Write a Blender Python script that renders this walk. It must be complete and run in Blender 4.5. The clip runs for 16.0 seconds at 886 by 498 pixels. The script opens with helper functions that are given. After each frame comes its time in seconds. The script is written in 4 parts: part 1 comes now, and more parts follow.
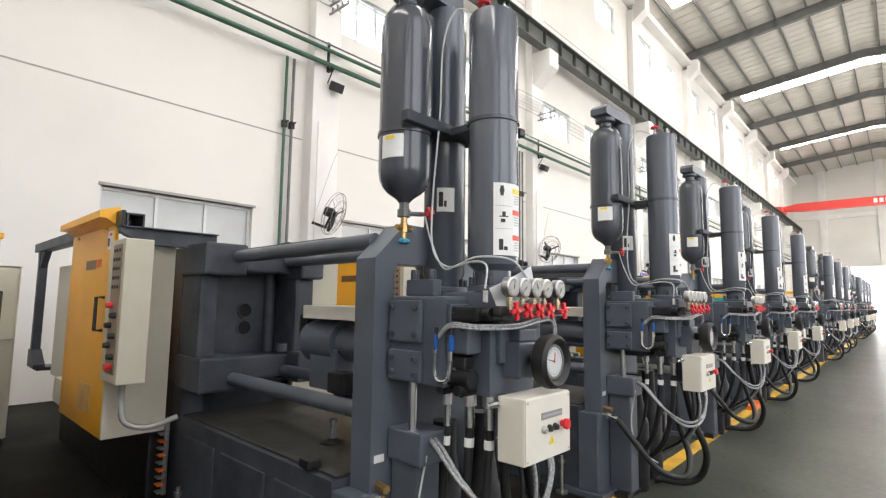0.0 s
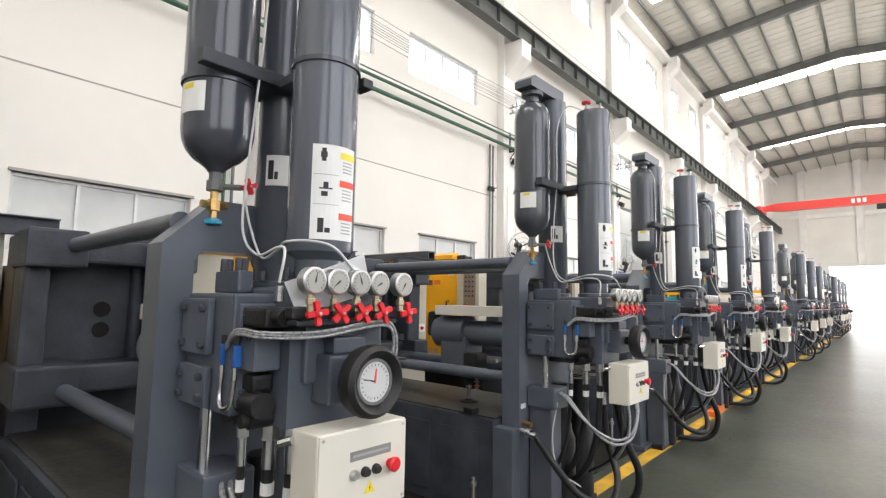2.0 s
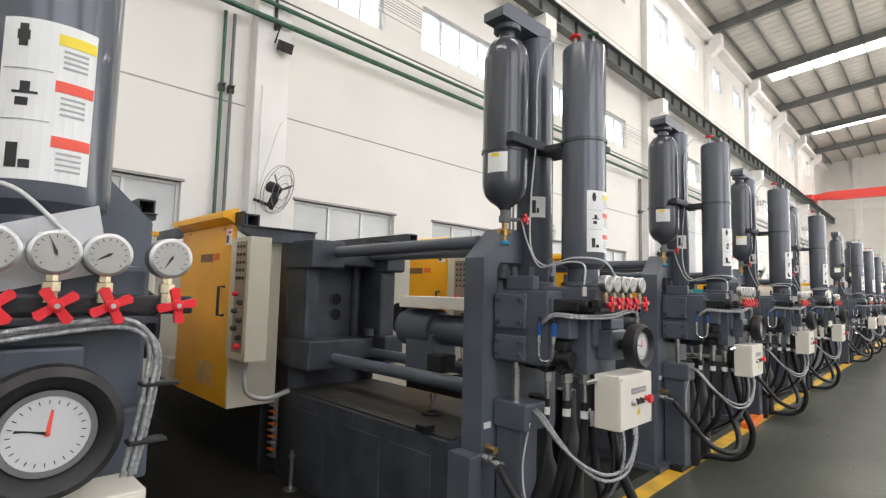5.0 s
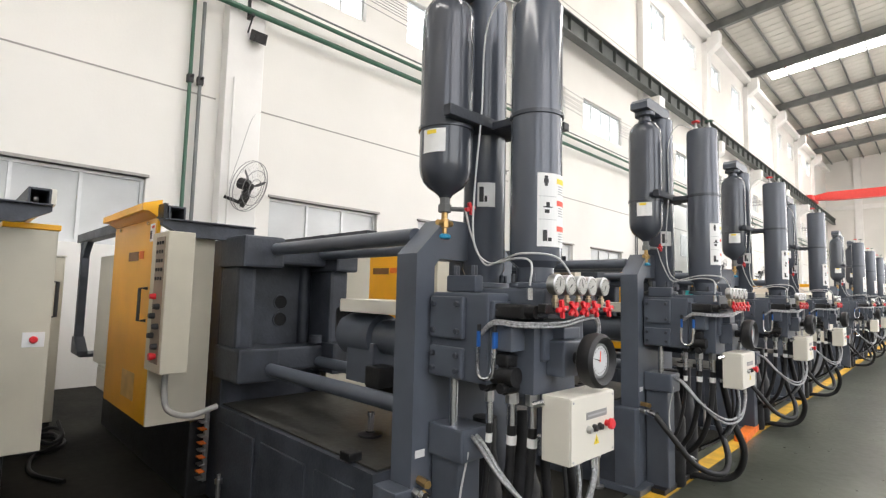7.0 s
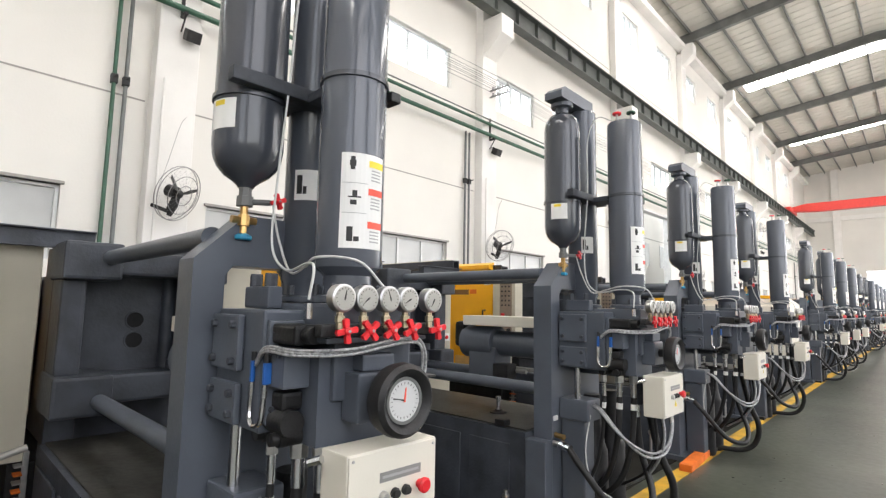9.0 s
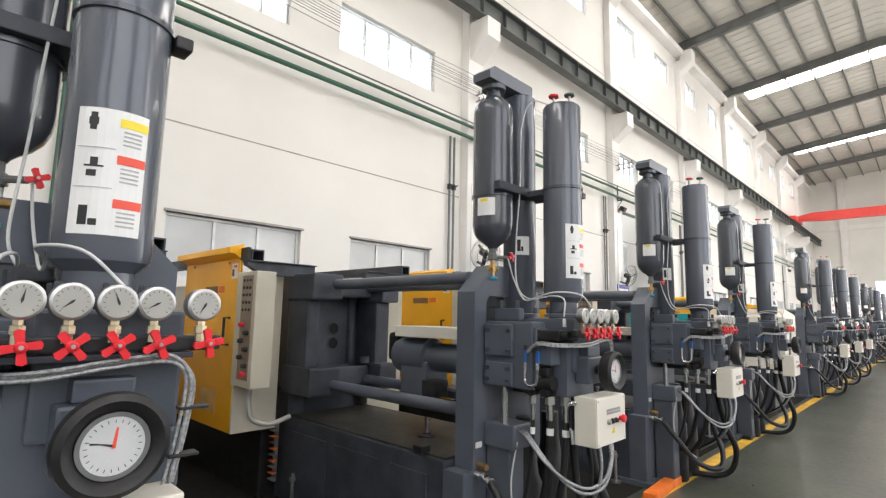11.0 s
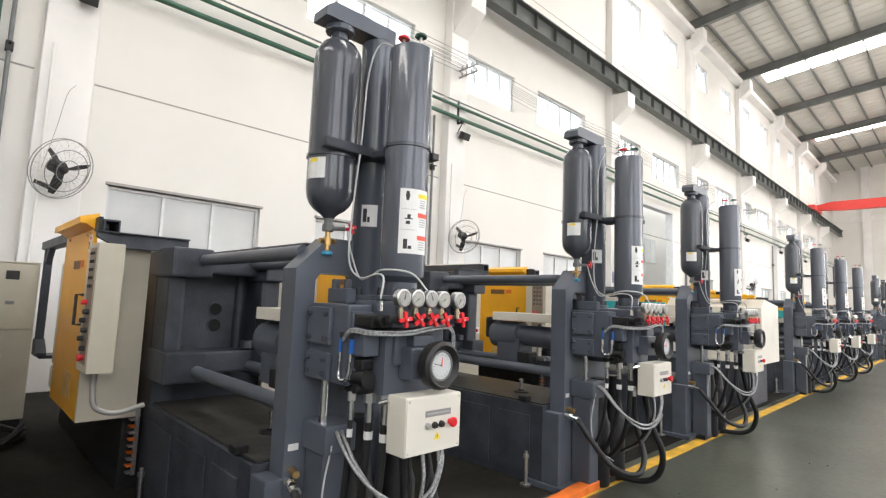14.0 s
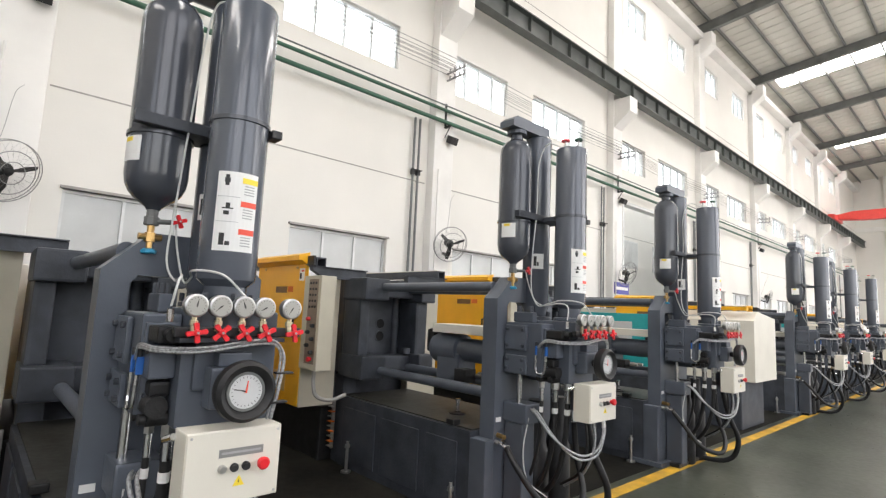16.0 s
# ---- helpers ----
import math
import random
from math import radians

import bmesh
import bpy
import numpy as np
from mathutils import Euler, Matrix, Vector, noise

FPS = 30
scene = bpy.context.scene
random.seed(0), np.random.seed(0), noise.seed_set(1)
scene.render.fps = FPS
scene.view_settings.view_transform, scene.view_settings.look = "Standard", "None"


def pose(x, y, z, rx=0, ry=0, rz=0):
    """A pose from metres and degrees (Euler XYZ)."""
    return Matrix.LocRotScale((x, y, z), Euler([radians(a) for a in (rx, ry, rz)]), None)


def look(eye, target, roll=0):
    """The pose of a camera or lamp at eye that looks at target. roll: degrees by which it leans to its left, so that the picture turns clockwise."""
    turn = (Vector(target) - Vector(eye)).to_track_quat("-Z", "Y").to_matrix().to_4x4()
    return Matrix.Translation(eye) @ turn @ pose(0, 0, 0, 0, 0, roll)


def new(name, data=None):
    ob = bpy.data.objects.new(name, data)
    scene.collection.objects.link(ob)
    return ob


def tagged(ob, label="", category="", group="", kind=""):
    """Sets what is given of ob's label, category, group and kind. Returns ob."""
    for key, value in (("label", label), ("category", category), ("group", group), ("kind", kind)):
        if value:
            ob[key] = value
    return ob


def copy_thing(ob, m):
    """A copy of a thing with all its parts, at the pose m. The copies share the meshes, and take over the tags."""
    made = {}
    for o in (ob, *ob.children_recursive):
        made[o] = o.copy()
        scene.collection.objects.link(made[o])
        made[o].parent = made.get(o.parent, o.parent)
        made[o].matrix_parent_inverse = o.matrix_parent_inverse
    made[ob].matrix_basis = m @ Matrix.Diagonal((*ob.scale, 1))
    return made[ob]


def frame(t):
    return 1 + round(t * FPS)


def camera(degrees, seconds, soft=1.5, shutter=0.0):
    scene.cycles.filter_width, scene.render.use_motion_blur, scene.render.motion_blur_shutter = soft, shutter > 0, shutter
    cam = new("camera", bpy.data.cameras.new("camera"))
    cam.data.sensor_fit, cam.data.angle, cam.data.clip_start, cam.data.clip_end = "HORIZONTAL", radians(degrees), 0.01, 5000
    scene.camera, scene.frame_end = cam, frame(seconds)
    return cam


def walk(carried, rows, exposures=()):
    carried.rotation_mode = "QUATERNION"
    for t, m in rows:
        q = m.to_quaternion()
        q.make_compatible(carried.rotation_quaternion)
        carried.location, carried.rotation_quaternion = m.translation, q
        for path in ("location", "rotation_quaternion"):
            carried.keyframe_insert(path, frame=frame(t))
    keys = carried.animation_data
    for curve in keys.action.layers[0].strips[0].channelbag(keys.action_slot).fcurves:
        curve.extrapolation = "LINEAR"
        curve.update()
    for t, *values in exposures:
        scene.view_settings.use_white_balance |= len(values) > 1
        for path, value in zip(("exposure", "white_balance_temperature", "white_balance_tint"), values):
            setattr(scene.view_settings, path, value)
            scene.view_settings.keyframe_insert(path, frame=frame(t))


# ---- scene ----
cam = camera(81.8, 16.0, soft=1.3)
METRES, EYE, TILT, LEAN, TURN = 6.5, 1.55, -0.12, 0.0, 41.9
ROWS = [
    (0.0, 0.0, 0.0, 0.0, -0.08, 6.01, -0.73),
    (0.5, 0.025, 0.0268, 0.0034, -1.32, 5.92, -0.94),
    (1.0, 0.0596, 0.0428, 0.0047, -1.46, 5.91, -1.26),
    (1.5, 0.0871, 0.0574, 0.0035, -1.58, 5.84, -1.43),
    (2.0, 0.102, 0.0879, 0.0022, -1.51, 5.81, -0.93),
    (2.5, 0.1155, 0.1177, 0.0018, -1.46, 5.5, -0.55),
    (3.0, 0.1393, 0.1461, 0.0031, 0.15, 5.3, -1.01),
    (3.5, 0.1557, 0.1638, 0.0026, 2.35, 5.16, -1.82),
    (4.0, 0.1646, 0.1854, 0.0021, 2.24, 4.88, -1.49),
    (6.5, 0.225, 0.2583, 0.0026, 2.51, 4.77, -1.32),
    (7.0, 0.2391, 0.287, 0.0043, 2.41, 4.94, -1.36),
    (7.5, 0.2608, 0.3091, 0.006, 1.37, 5.62, -1.01),
    (8.0, 0.3, 0.3293, 0.0065, 1.47, 5.83, -1.55),
    (8.5, 0.3288, 0.3513, 0.0039, 1.4, 5.82, -1.2),
    (9.0, 0.3524, 0.3767, 0.0082, 1.18, 6.46, -1.02),
    (11.5, 0.4744, 0.463, 0.0088, 2.45, 7.9, -0.91),
    (12.0, 0.5025, 0.4683, 0.0107, 3.54, 7.82, -1.01),
    (12.5, 0.5259, 0.474, 0.0078, 3.99, 6.96, -1.21),
    (13.0, 0.5462, 0.4957, 0.0058, 3.93, 6.05, -1.36),
    (13.5, 0.5734, 0.5236, 0.0085, 3.35, 5.95, -2.42),
    (14.0, 0.6127, 0.5412, 0.0104, 3.64, 5.93, -2.23),
    (14.5, 0.6451, 0.5537, 0.0113, 4.86, 5.81, -2.72),
    (15.0, 0.6693, 0.5845, 0.0127, 5.47, 6.37, -1.78),
    (15.5, 0.6965, 0.6115, 0.0144, 5.5, 7.15, -1.1),
    (16.0, 0.7318, 0.6318, 0.015, 5.43, 7.02, -2.6),
]
walk(cam, [(t, pose(0, 0, EYE, TILT, LEAN, TURN) @ pose(METRES * x, METRES * y, METRES * z, 90 + pitch, roll, yaw)) for t, x, y, z, yaw, pitch, roll in ROWS],
     exposures=[(0.0, 0.10), (2.5, 0.10), (3.2, 0.02), (4.0, -0.22), (6.5, 0.05), (9.0, 0.09), (11.5, -0.1), (12.0, -0.06), (12.8, 0.02), (15.2, 0.02), (16.0, -0.1)])

# ---- light ----
world = bpy.data.worlds.new("world")
scene.world = world
world.use_nodes = True
wn = world.node_tree.nodes
sky = wn.new("ShaderNodeTexSky")
sky.sky_type, sky.sun_disc = "NISHITA", False
sky.sun_elevation, sky.sun_rotation = radians(50), radians(120)
wn["Background"].inputs["Strength"].default_value = 0.15
world.node_tree.links.new(sky.outputs[0], wn["Background"].inputs["Color"])
sun = new("sun", bpy.data.lights.new("sun", "SUN"))
sun.data.energy, sun.data.angle, sun.data.color = 1.0, radians(12), (1, 0.96, 0.9)
sun.matrix_basis = look((20, -12, 30), (0, 0, 0))
SKYLIGHT, WINDOW_W = 15.0, 560.0


def area(name, at, to, sx, sy, watts, col=(1, 0.945, 0.905)):
    lamp = new(name, bpy.data.lights.new(name, "AREA"))
    lamp.data.shape, lamp.data.size, lamp.data.size_y, lamp.data.energy, lamp.data.color = "RECTANGLE", sx, sy, watts, col
    lamp.matrix_basis = look(at, to)
    return lamp


# ---- materials ----
def mat(name, col, rough=0.5, metal=0.0, var=0.12, scale=6.0, bump=0.0, bscale=60.0, emit=0.0, coat=0.0, stain=None, rvar=0.08):
    m = bpy.data.materials.new(name)
    m.use_nodes = True
    n, l = m.node_tree.nodes, m.node_tree.links
    b = n["Principled BSDF"]
    b.inputs["Metallic"].default_value = metal
    b.inputs["Coat Weight"].default_value = coat
    tc = n.new("ShaderNodeTexCoord")
    nz = n.new("ShaderNodeTexNoise")
    nz.inputs["Scale"].default_value, nz.inputs["Detail"].default_value = scale, 6
    l.new(tc.outputs["Object"], nz.inputs["Vector"])
    mix = n.new("ShaderNodeMix")
    mix.data_type = "RGBA"
    dark = stain or [c * (1 - 2 * var) for c in col]
    lite = [min(1, c * (1 + var)) for c in col]
    ramp = n.new("ShaderNodeMapRange")
    ramp.inputs[1].default_value, ramp.inputs[2].default_value = 0.3, 0.7
    l.new(nz.outputs["Fac"], ramp.inputs[0])
    l.new(ramp.outputs[0], mix.inputs["Factor"])
    mix.inputs["A"].default_value, mix.inputs["B"].default_value = (*dark, 1), (*lite, 1)
    l.new(mix.outputs["Result"], b.inputs["Base Color"])
    rr = n.new("ShaderNodeMapRange")
    rr.inputs[3].default_value, rr.inputs[4].default_value = max(0.02, rough - rvar), min(1, rough + rvar)
    fine = n.new("ShaderNodeTexNoise")
    fine.inputs["Scale"].default_value, fine.inputs["Detail"].default_value = bscale, 3
    l.new(tc.outputs["Object"], fine.inputs["Vector"])
    l.new(fine.outputs["Fac"], rr.inputs[0])
    l.new(rr.outputs[0], b.inputs["Roughness"])
    if bump:
        bp = n.new("ShaderNodeBump")
        bp.inputs["Strength"].default_value, bp.inputs["Distance"].default_value = bump, 0.01
        l.new(fine.outputs["Fac"], bp.inputs["Height"])
        l.new(bp.outputs[0], b.inputs["Normal"])
    if emit:
        b.inputs["Emission Color"].default_value, b.inputs["Emission Strength"].default_value = (*col, 1), emit
    return m


GREY = mat("slate_grey_paint", (0.093, 0.107, 0.132), 0.36, 0, 0.12, 3, 0.06, 90)
# slate grey of the castings, with the shade inside the machine darkened in
GREY2 = mat("shaded_slate_grey_casting", (0.050, 0.057, 0.071), 0.5, 0, 0.22, 5, 0.25, 45)
BOTTLE = mat("satin_grey_bottle_paint", (0.091, 0.103, 0.127), 0.22, 0.0, 0.03, 1.5, 0.0, 40, coat=0.35, rvar=0.012)
BLACKB = mat("dark_bottle_paint", (0.060, 0.067, 0.082), 0.22, 0.0, 0.03, 1.5, 0.0, 40, coat=0.35, rvar=0.012)
DARK = mat("oily_black_iron", (0.022, 0.022, 0.023), 0.45, 0.2, 0.3, 9, 0.2, 60)
RUBBER = mat("black_rubber", (0.014, 0.014, 0.015), 0.5, 0, 0.15, 12, 0.1, 90)
PIT = mat("oily_machine_bed", (0.040, 0.040, 0.036), 0.5, 0, 0.3, 4, 0.2, 30, stain=(0.022, 0.021, 0.016))
BEIGE = mat("beige_enamel", (0.58, 0.54, 0.43), 0.42, 0, 0.05, 2.5, 0.04, 150)
CREAM = mat("cream_enamel", (0.74, 0.71, 0.62), 0.4, 0, 0.03, 3, 0.03, 150)
YELLOW = mat("yellow_enamel", (0.92, 0.46, 0.012), 0.38, 0, 0.06, 2, 0.03, 150)
ORANGE = mat("orange_timber_paint", (0.80, 0.18, 0.02), 0.6, 0, 0.12, 9, 0.2, 60)
LINE = mat("yellow_floor_paint", (0.72, 0.42, 0.03), 0.5, 0, 0.12, 4, 0.1, 60, stain=(0.42, 0.26, 0.05))
RED = mat("red_plastic", (0.75, 0.02, 0.03), 0.35, 0, 0.05)
BLUE = mat("blue_paint", (0.02, 0.12, 0.42), 0.4, 0, 0.06)
KNOBBLUE = mat("light_blue_knob", (0.03, 0.30, 0.50), 0.4, 0, 0.06)
CHROME = mat("bright_chrome", (0.75, 0.76, 0.78), 0.18, 1.0, 0.05)
STEEL = mat("dull_zinc_steel", (0.55, 0.55, 0.54), 0.38, 1.0, 0.1, 20)
BRASS = mat("brass", (0.62, 0.40, 0.16), 0.32, 1.0, 0.1, 20)
PALEBRASS = mat("nickel_brass", (0.68, 0.60, 0.42), 0.3, 1.0, 0.1, 20)
BRAID = mat("silver_braided_conduit", (0.50, 0.51, 0.52), 0.36, 0.6, 0.25, 90, 0.5, 220)
TUBE = mat("white_plastic_tube", (0.60, 0.61, 0.60), 0.4, 0, 0.05)
WHITE = mat("white_label", (0.82, 0.82, 0.80), 0.5, 0, 0.02)
PAPER = mat("white_film_wrap", (0.86, 0.87, 0.88), 0.35, 0, 0.03)
# near-black for the unlit depth of a hole
BORE = mat("bore_shade", (0.005, 0.005, 0.005), 0.8, 0, 0.1)
INK = mat("black_print", (0.02, 0.02, 0.02), 0.5, 0, 0.02)
PRINTGREY = mat("grey_print", (0.42, 0.42, 0.42), 0.5, 0, 0.02)
PLATEG = mat("grey_name_plate", (0.30, 0.30, 0.29), 0.4, 0.3, 0.05)
LABRED = mat("red_print", (0.85, 0.10, 0.06), 0.5, 0, 0.03)
LABYEL = mat("yellow_print", (0.90, 0.70, 0.05), 0.5, 0, 0.03)
DIALW = mat("white_dial", (0.60, 0.61, 0.61), 0.25, 0, 0.02)
GAUGEF = mat("grey_gauge_face", (0.43, 0.425, 0.39), 0.2, 0, 0.03, coat=0.4)
TEAL = mat("teal_enamel", (0.02, 0.36, 0.38), 0.4, 0, 0.05)
WALL = mat("white_painted_plaster", (0.76, 0.745, 0.71), 0.8, 0, 0.035, 0.35, 0.12, 25)
SEAM = mat("wall_joint", (0.36, 0.35, 0.33), 0.8, 0, 0.1)
CONC = mat("white_painted_concrete", (0.80, 0.79, 0.77), 0.75, 0, 0.05, 0.8, 0.15, 20)
STEELGREY = mat("grey_painted_steel", (0.16, 0.165, 0.16), 0.5, 0, 0.12, 2)
GIRDER = mat("dark_green_grey_steel", (0.085, 0.095, 0.09), 0.5, 0, 0.12, 2)
SHEET = mat("ribbed_roof_sheet", (0.58, 0.56, 0.51), 0.6, 0, 0.05, 0.4)
GREENP = mat("green_pipe_paint", (0.035, 0.105, 0.065), 0.4, 0, 0.1, 4)
GREYP = mat("grey_pipe_paint", (0.16, 0.17, 0.17), 0.45, 0, 0.1, 4)
ALU = mat("window_aluminium", (0.62, 0.63, 0.63), 0.4, 0.3, 0.05)
CRANE = mat("red_crane_paint", (0.72, 0.06, 0.05), 0.45, 0, 0.05)
GLOW = mat("skylight_sheet", (1.0, 0.955, 0.918), 0.5, 0, 0.0, emit=SKYLIGHT)
HAZE = mat("daylight_backdrop", (0.94, 0.97, 1.0), 0.9, 0, 0.0, emit=2.2)
FLOOR = mat("green_epoxy_floor", (0.070, 0.077, 0.059), 0.31, 0, 0.20, 0.9, 0.08, 14, stain=(0.038, 0.042, 0.032))
# oily floor; the shade between the machines is darkened into its colour
OIL_SHADE = mat("oily_shaded_floor", (0.019, 0.018, 0.0145), 0.75, 0, 0.4, 1.2, 0.1, 14)
OIL_SHADE.node_tree.nodes["Principled BSDF"].inputs["Specular IOR Level"].default_value = 0.15
FAN = mat("fan_wire_grey", (0.30, 0.30, 0.30), 0.4, 0.5, 0.1)
GLASSM = bpy.data.materials.new("window_glass")
GLASSM.use_nodes = True
g = GLASSM.node_tree.nodes["Principled BSDF"]
g.inputs["Transmission Weight"].default_value, g.inputs["Roughness"].default_value, g.inputs["Base Color"].default_value = 1, 0.05, (0.93, 0.95, 0.95, 1)
g.inputs["IOR"].default_value = 1.1
FROST = mat("frosted_pane", (0.60, 0.615, 0.615), 0.25, 0, 0.10, 0.7)


# ---- mesh helpers ----
def part(name, bm, material, parent=None, label="", smooth=False):
    me = bpy.data.meshes.new(name)
    bmesh.ops.recalc_face_normals(bm, faces=bm.faces)
    bm.to_mesh(me)
    bm.free()
    me.materials.append(material)
    if smooth:
        me.shade_smooth()
        me.set_sharp_from_angle(angle=radians(38))
    ob = new(name, me)
    ob.parent = parent
    return tagged(ob, label)


def box(x0, x1, y0, y1, z0, z1, bevel=0.006, bm=None):
    own = bm is None
    tmp = bmesh.new()
    bmesh.ops.create_cube(tmp, size=1)
    for v in tmp.verts:
        v.co = Vector(((x0 + x1) / 2 + v.co.x * (x1 - x0), (y0 + y1) / 2 + v.co.y * (y1 - y0), (z0 + z1) / 2 + v.co.z * (z1 - z0)))
    if bevel:
        bmesh.ops.bevel(tmp, geom=tmp.edges[:], offset=bevel, segments=2, affect="EDGES", profile=0.6)
    return tmp if own else merge(bm, tmp)


def merge(bm, other):
    me = bpy.data.meshes.new("tmp")
    other.to_mesh(me)
    other.free()
    bm.from_mesh(me)
    bpy.data.meshes.remove(me)
    return bm


def lathe(profile, at=(0, 0, 0), axis="z", seg=32, bm=None):
    """Profile of (radius, height) turned round an axis through at."""
    tmp = bm if bm is not None else bmesh.new()
    rings = []
    for r, h in profile:
        ring = []
        for i in range(seg):
            a = 2 * math.pi * i / seg
            c, s = r * math.cos(a), r * math.sin(a)
            p = {"z": (c, s, h), "x": (h, c, s), "y": (s, h, c)}[axis]
            ring.append(tmp.verts.new(Vector(at) + Vector(p)))
        rings.append(ring)
    for a, b in zip(rings, rings[1:]):
        for i in range(seg):
            tmp.faces.new((a[i], a[(i + 1) % seg], b[(i + 1) % seg], b[i]))
    tmp.faces.new(rings[0])
    tmp.faces.new(rings[-1])
    return tmp


def cyl(p, q, r, seg=16, bm=None, bevel=0.0):
    p, q = Vector(p), Vector(q)
    return sweep([p, q], r, seg, bm, smooth=False)


def sweep(points, r, seg=10, bm=None, smooth=True, steps=8):
    """A tube along a smooth line through the points."""
    tmp = bm if bm is not None else bmesh.new()
    pts = [Vector(p) for p in points]
    if smooth and len(pts) > 2:
        ext = [2 * pts[0] - pts[1], *pts, 2 * pts[-1] - pts[-2]]
        line = []
        for i in range(1, len(ext) - 2):
            a, b, c, d = ext[i - 1:i + 3]
            for k in range(steps):
                t = k / steps
                line.append(0.5 * (2 * b + (c - a) * t + (2 * a - 5 * b + 4 * c - d) * t * t + (3 * b - a - 3 * c + d) * t ** 3))
        line.append(pts[-1])
        pts = line
    rings, up = [], None
    for i, p in enumerate(pts):
        d = (pts[min(i + 1, len(pts) - 1)] - pts[max(i - 1, 0)]).normalized()
        up = (up - d * up.dot(d)).normalized() if up else d.orthogonal().normalized()
        side = d.cross(up)
        rings.append([tmp.verts.new(p + r * (math.cos(2 * math.pi * k / seg) * up + math.sin(2 * math.pi * k / seg) * side)) for k in range(seg)])
    for a, b in zip(rings, rings[1:]):
        for k in range(seg):
            tmp.faces.new((a[k], a[(k + 1) % seg], b[(k + 1) % seg], b[k]))
    tmp.faces.new(rings[0])
    tmp.faces.new(rings[-1])
    return tmp


def prism(poly, x0, x1, axis="x", bm=None):
    """A polygon of two coordinates pushed along an axis."""
    tmp = bm if bm is not None else bmesh.new()
    put = {"x": lambda a, b, h: (h, a, b), "y": lambda a, b, h: (a, h, b), "z": lambda a, b, h: (a, b, h)}[axis]
    lo = [tmp.verts.new(put(a, b, x0)) for a, b in poly]
    hi = [tmp.verts.new(put(a, b, x1)) for a, b in poly]
    n = len(poly)
    for i in range(n):
        tmp.faces.new((lo[i], lo[(i + 1) % n], hi[(i + 1) % n], hi[i]))
    tmp.faces.new(lo)
    tmp.faces.new(hi)
    return tmp


def soften(bm, width=0.008):
    sharp = [e for e in bm.edges if len(e.link_faces) == 2 and e.calc_face_angle() > 0.4]
    bmesh.ops.bevel(bm, geom=sharp, offset=width, segments=2, affect="EDGES")
    return bm


def hexbolt(at, axis, r, h, bm):
    return lathe([(r, 0), (r, h * 0.85), (r * 0.85, h)], at, axis, 6, bm)


def thing(name, label, category, group="", kind=""):
    return tagged(new(name), label, category, group, kind)

# ---- structure ----
WX, EX, YN, YS = -9.55, 7.6, 76.0, -12.0
COLS = [-11.2, -2.4, 6.4, 15.28, 24.65, 33.4, 41.9, 50.4, 58.8, 67.2]
EAVE, RIDGE, RX, SPRING = 16.9, 18.6, -1.0, 17.42


def structure(name, bm, material, label, category, smooth=False):
    return tagged(part(name, bm, material, None, label, smooth), "", category, "", "structure")


structure("floor", box(WX - 0.3, EX + 0.3, YS - 0.3, YN + 30, -0.2, 0, 0), FLOOR, "worn grey-green painted workshop floor with a dull sheen", "floor")
structure("floor_line", box(-1.86, -1.72, YS, YN, 0.0005, 0.004, 0), LINE, "yellow painted safety line along the aisle", "floor marking")

# west wall, with three bands of openings in each bay
DOOR_BAY, DOOR_Y0, DOOR_Y1, DOOR_TOP = 24.65, 25.55, 31.2, 6.5
lows, ups, his = [], [], []
for a, b in zip(COLS, COLS[1:]):
    w = b - a
    if a != DOOR_BAY:
        lows += [(a + 0.75, a + 3.45), (a + 4.75, a + 7.35)]
    ups += [(a + 0.45, a + 2.9), (a + 4.2, a + 7.4)]
    his += [(a + 1.0, a + 3.0), (a + 5.4, a + 7.4)]


def pierced(bm, x0, x1, z0, z1, holes, y0, y1):
    y = y0
    for a, b, c, d in holes:
        box(x0, x1, y, a, z0, z1, 0, bm)
        if c > z0:
            box(x0, x1, a, b, z0, c, 0, bm)
        if d < z1:
            box(x0, x1, a, b, d, z1, 0, bm)
        y = b
    box(x0, x1, y, y1, z0, z1, 0, bm)
    return bm


wall = bmesh.new()
pierced(wall, WX - 0.3, WX, 0, 5.0, sorted([(a, b, 2.2, 3.36) for a, b in lows] + [(DOOR_Y0, DOOR_Y1, 0, 5.0)]), YS, YN)
pierced(wall, WX - 0.3, WX, 5.0, DOOR_TOP, [(DOOR_Y0, DOOR_Y1, 5.0, DOOR_TOP)], YS, YN)
pierced(wall, WX - 0.3, WX, DOOR_TOP, 12.0, [(a, b, 7.85, 9.05) for a, b in ups], YS, YN)
pierced(wall, WX - 0.3, WX, 12.0, EAVE + 0.8, [(a, b, 14.3, 15.7) for a, b in his], YS, YN)
structure("wall_west", wall, WALL, "tall white plastered workshop wall with joint lines", "wall")
seams = bmesh.new()
for z in (5.02, 12.2):
    y = YS
    for c in COLS + [YN]:
        box(WX - 0.02, WX + 0.006, y, c - 0.4, z - 0.014, z + 0.014, 0, seams)
        y = c + 0.4
structure("wall_joint", seams, SEAM, "thin dark joint line across the plaster", "trim")
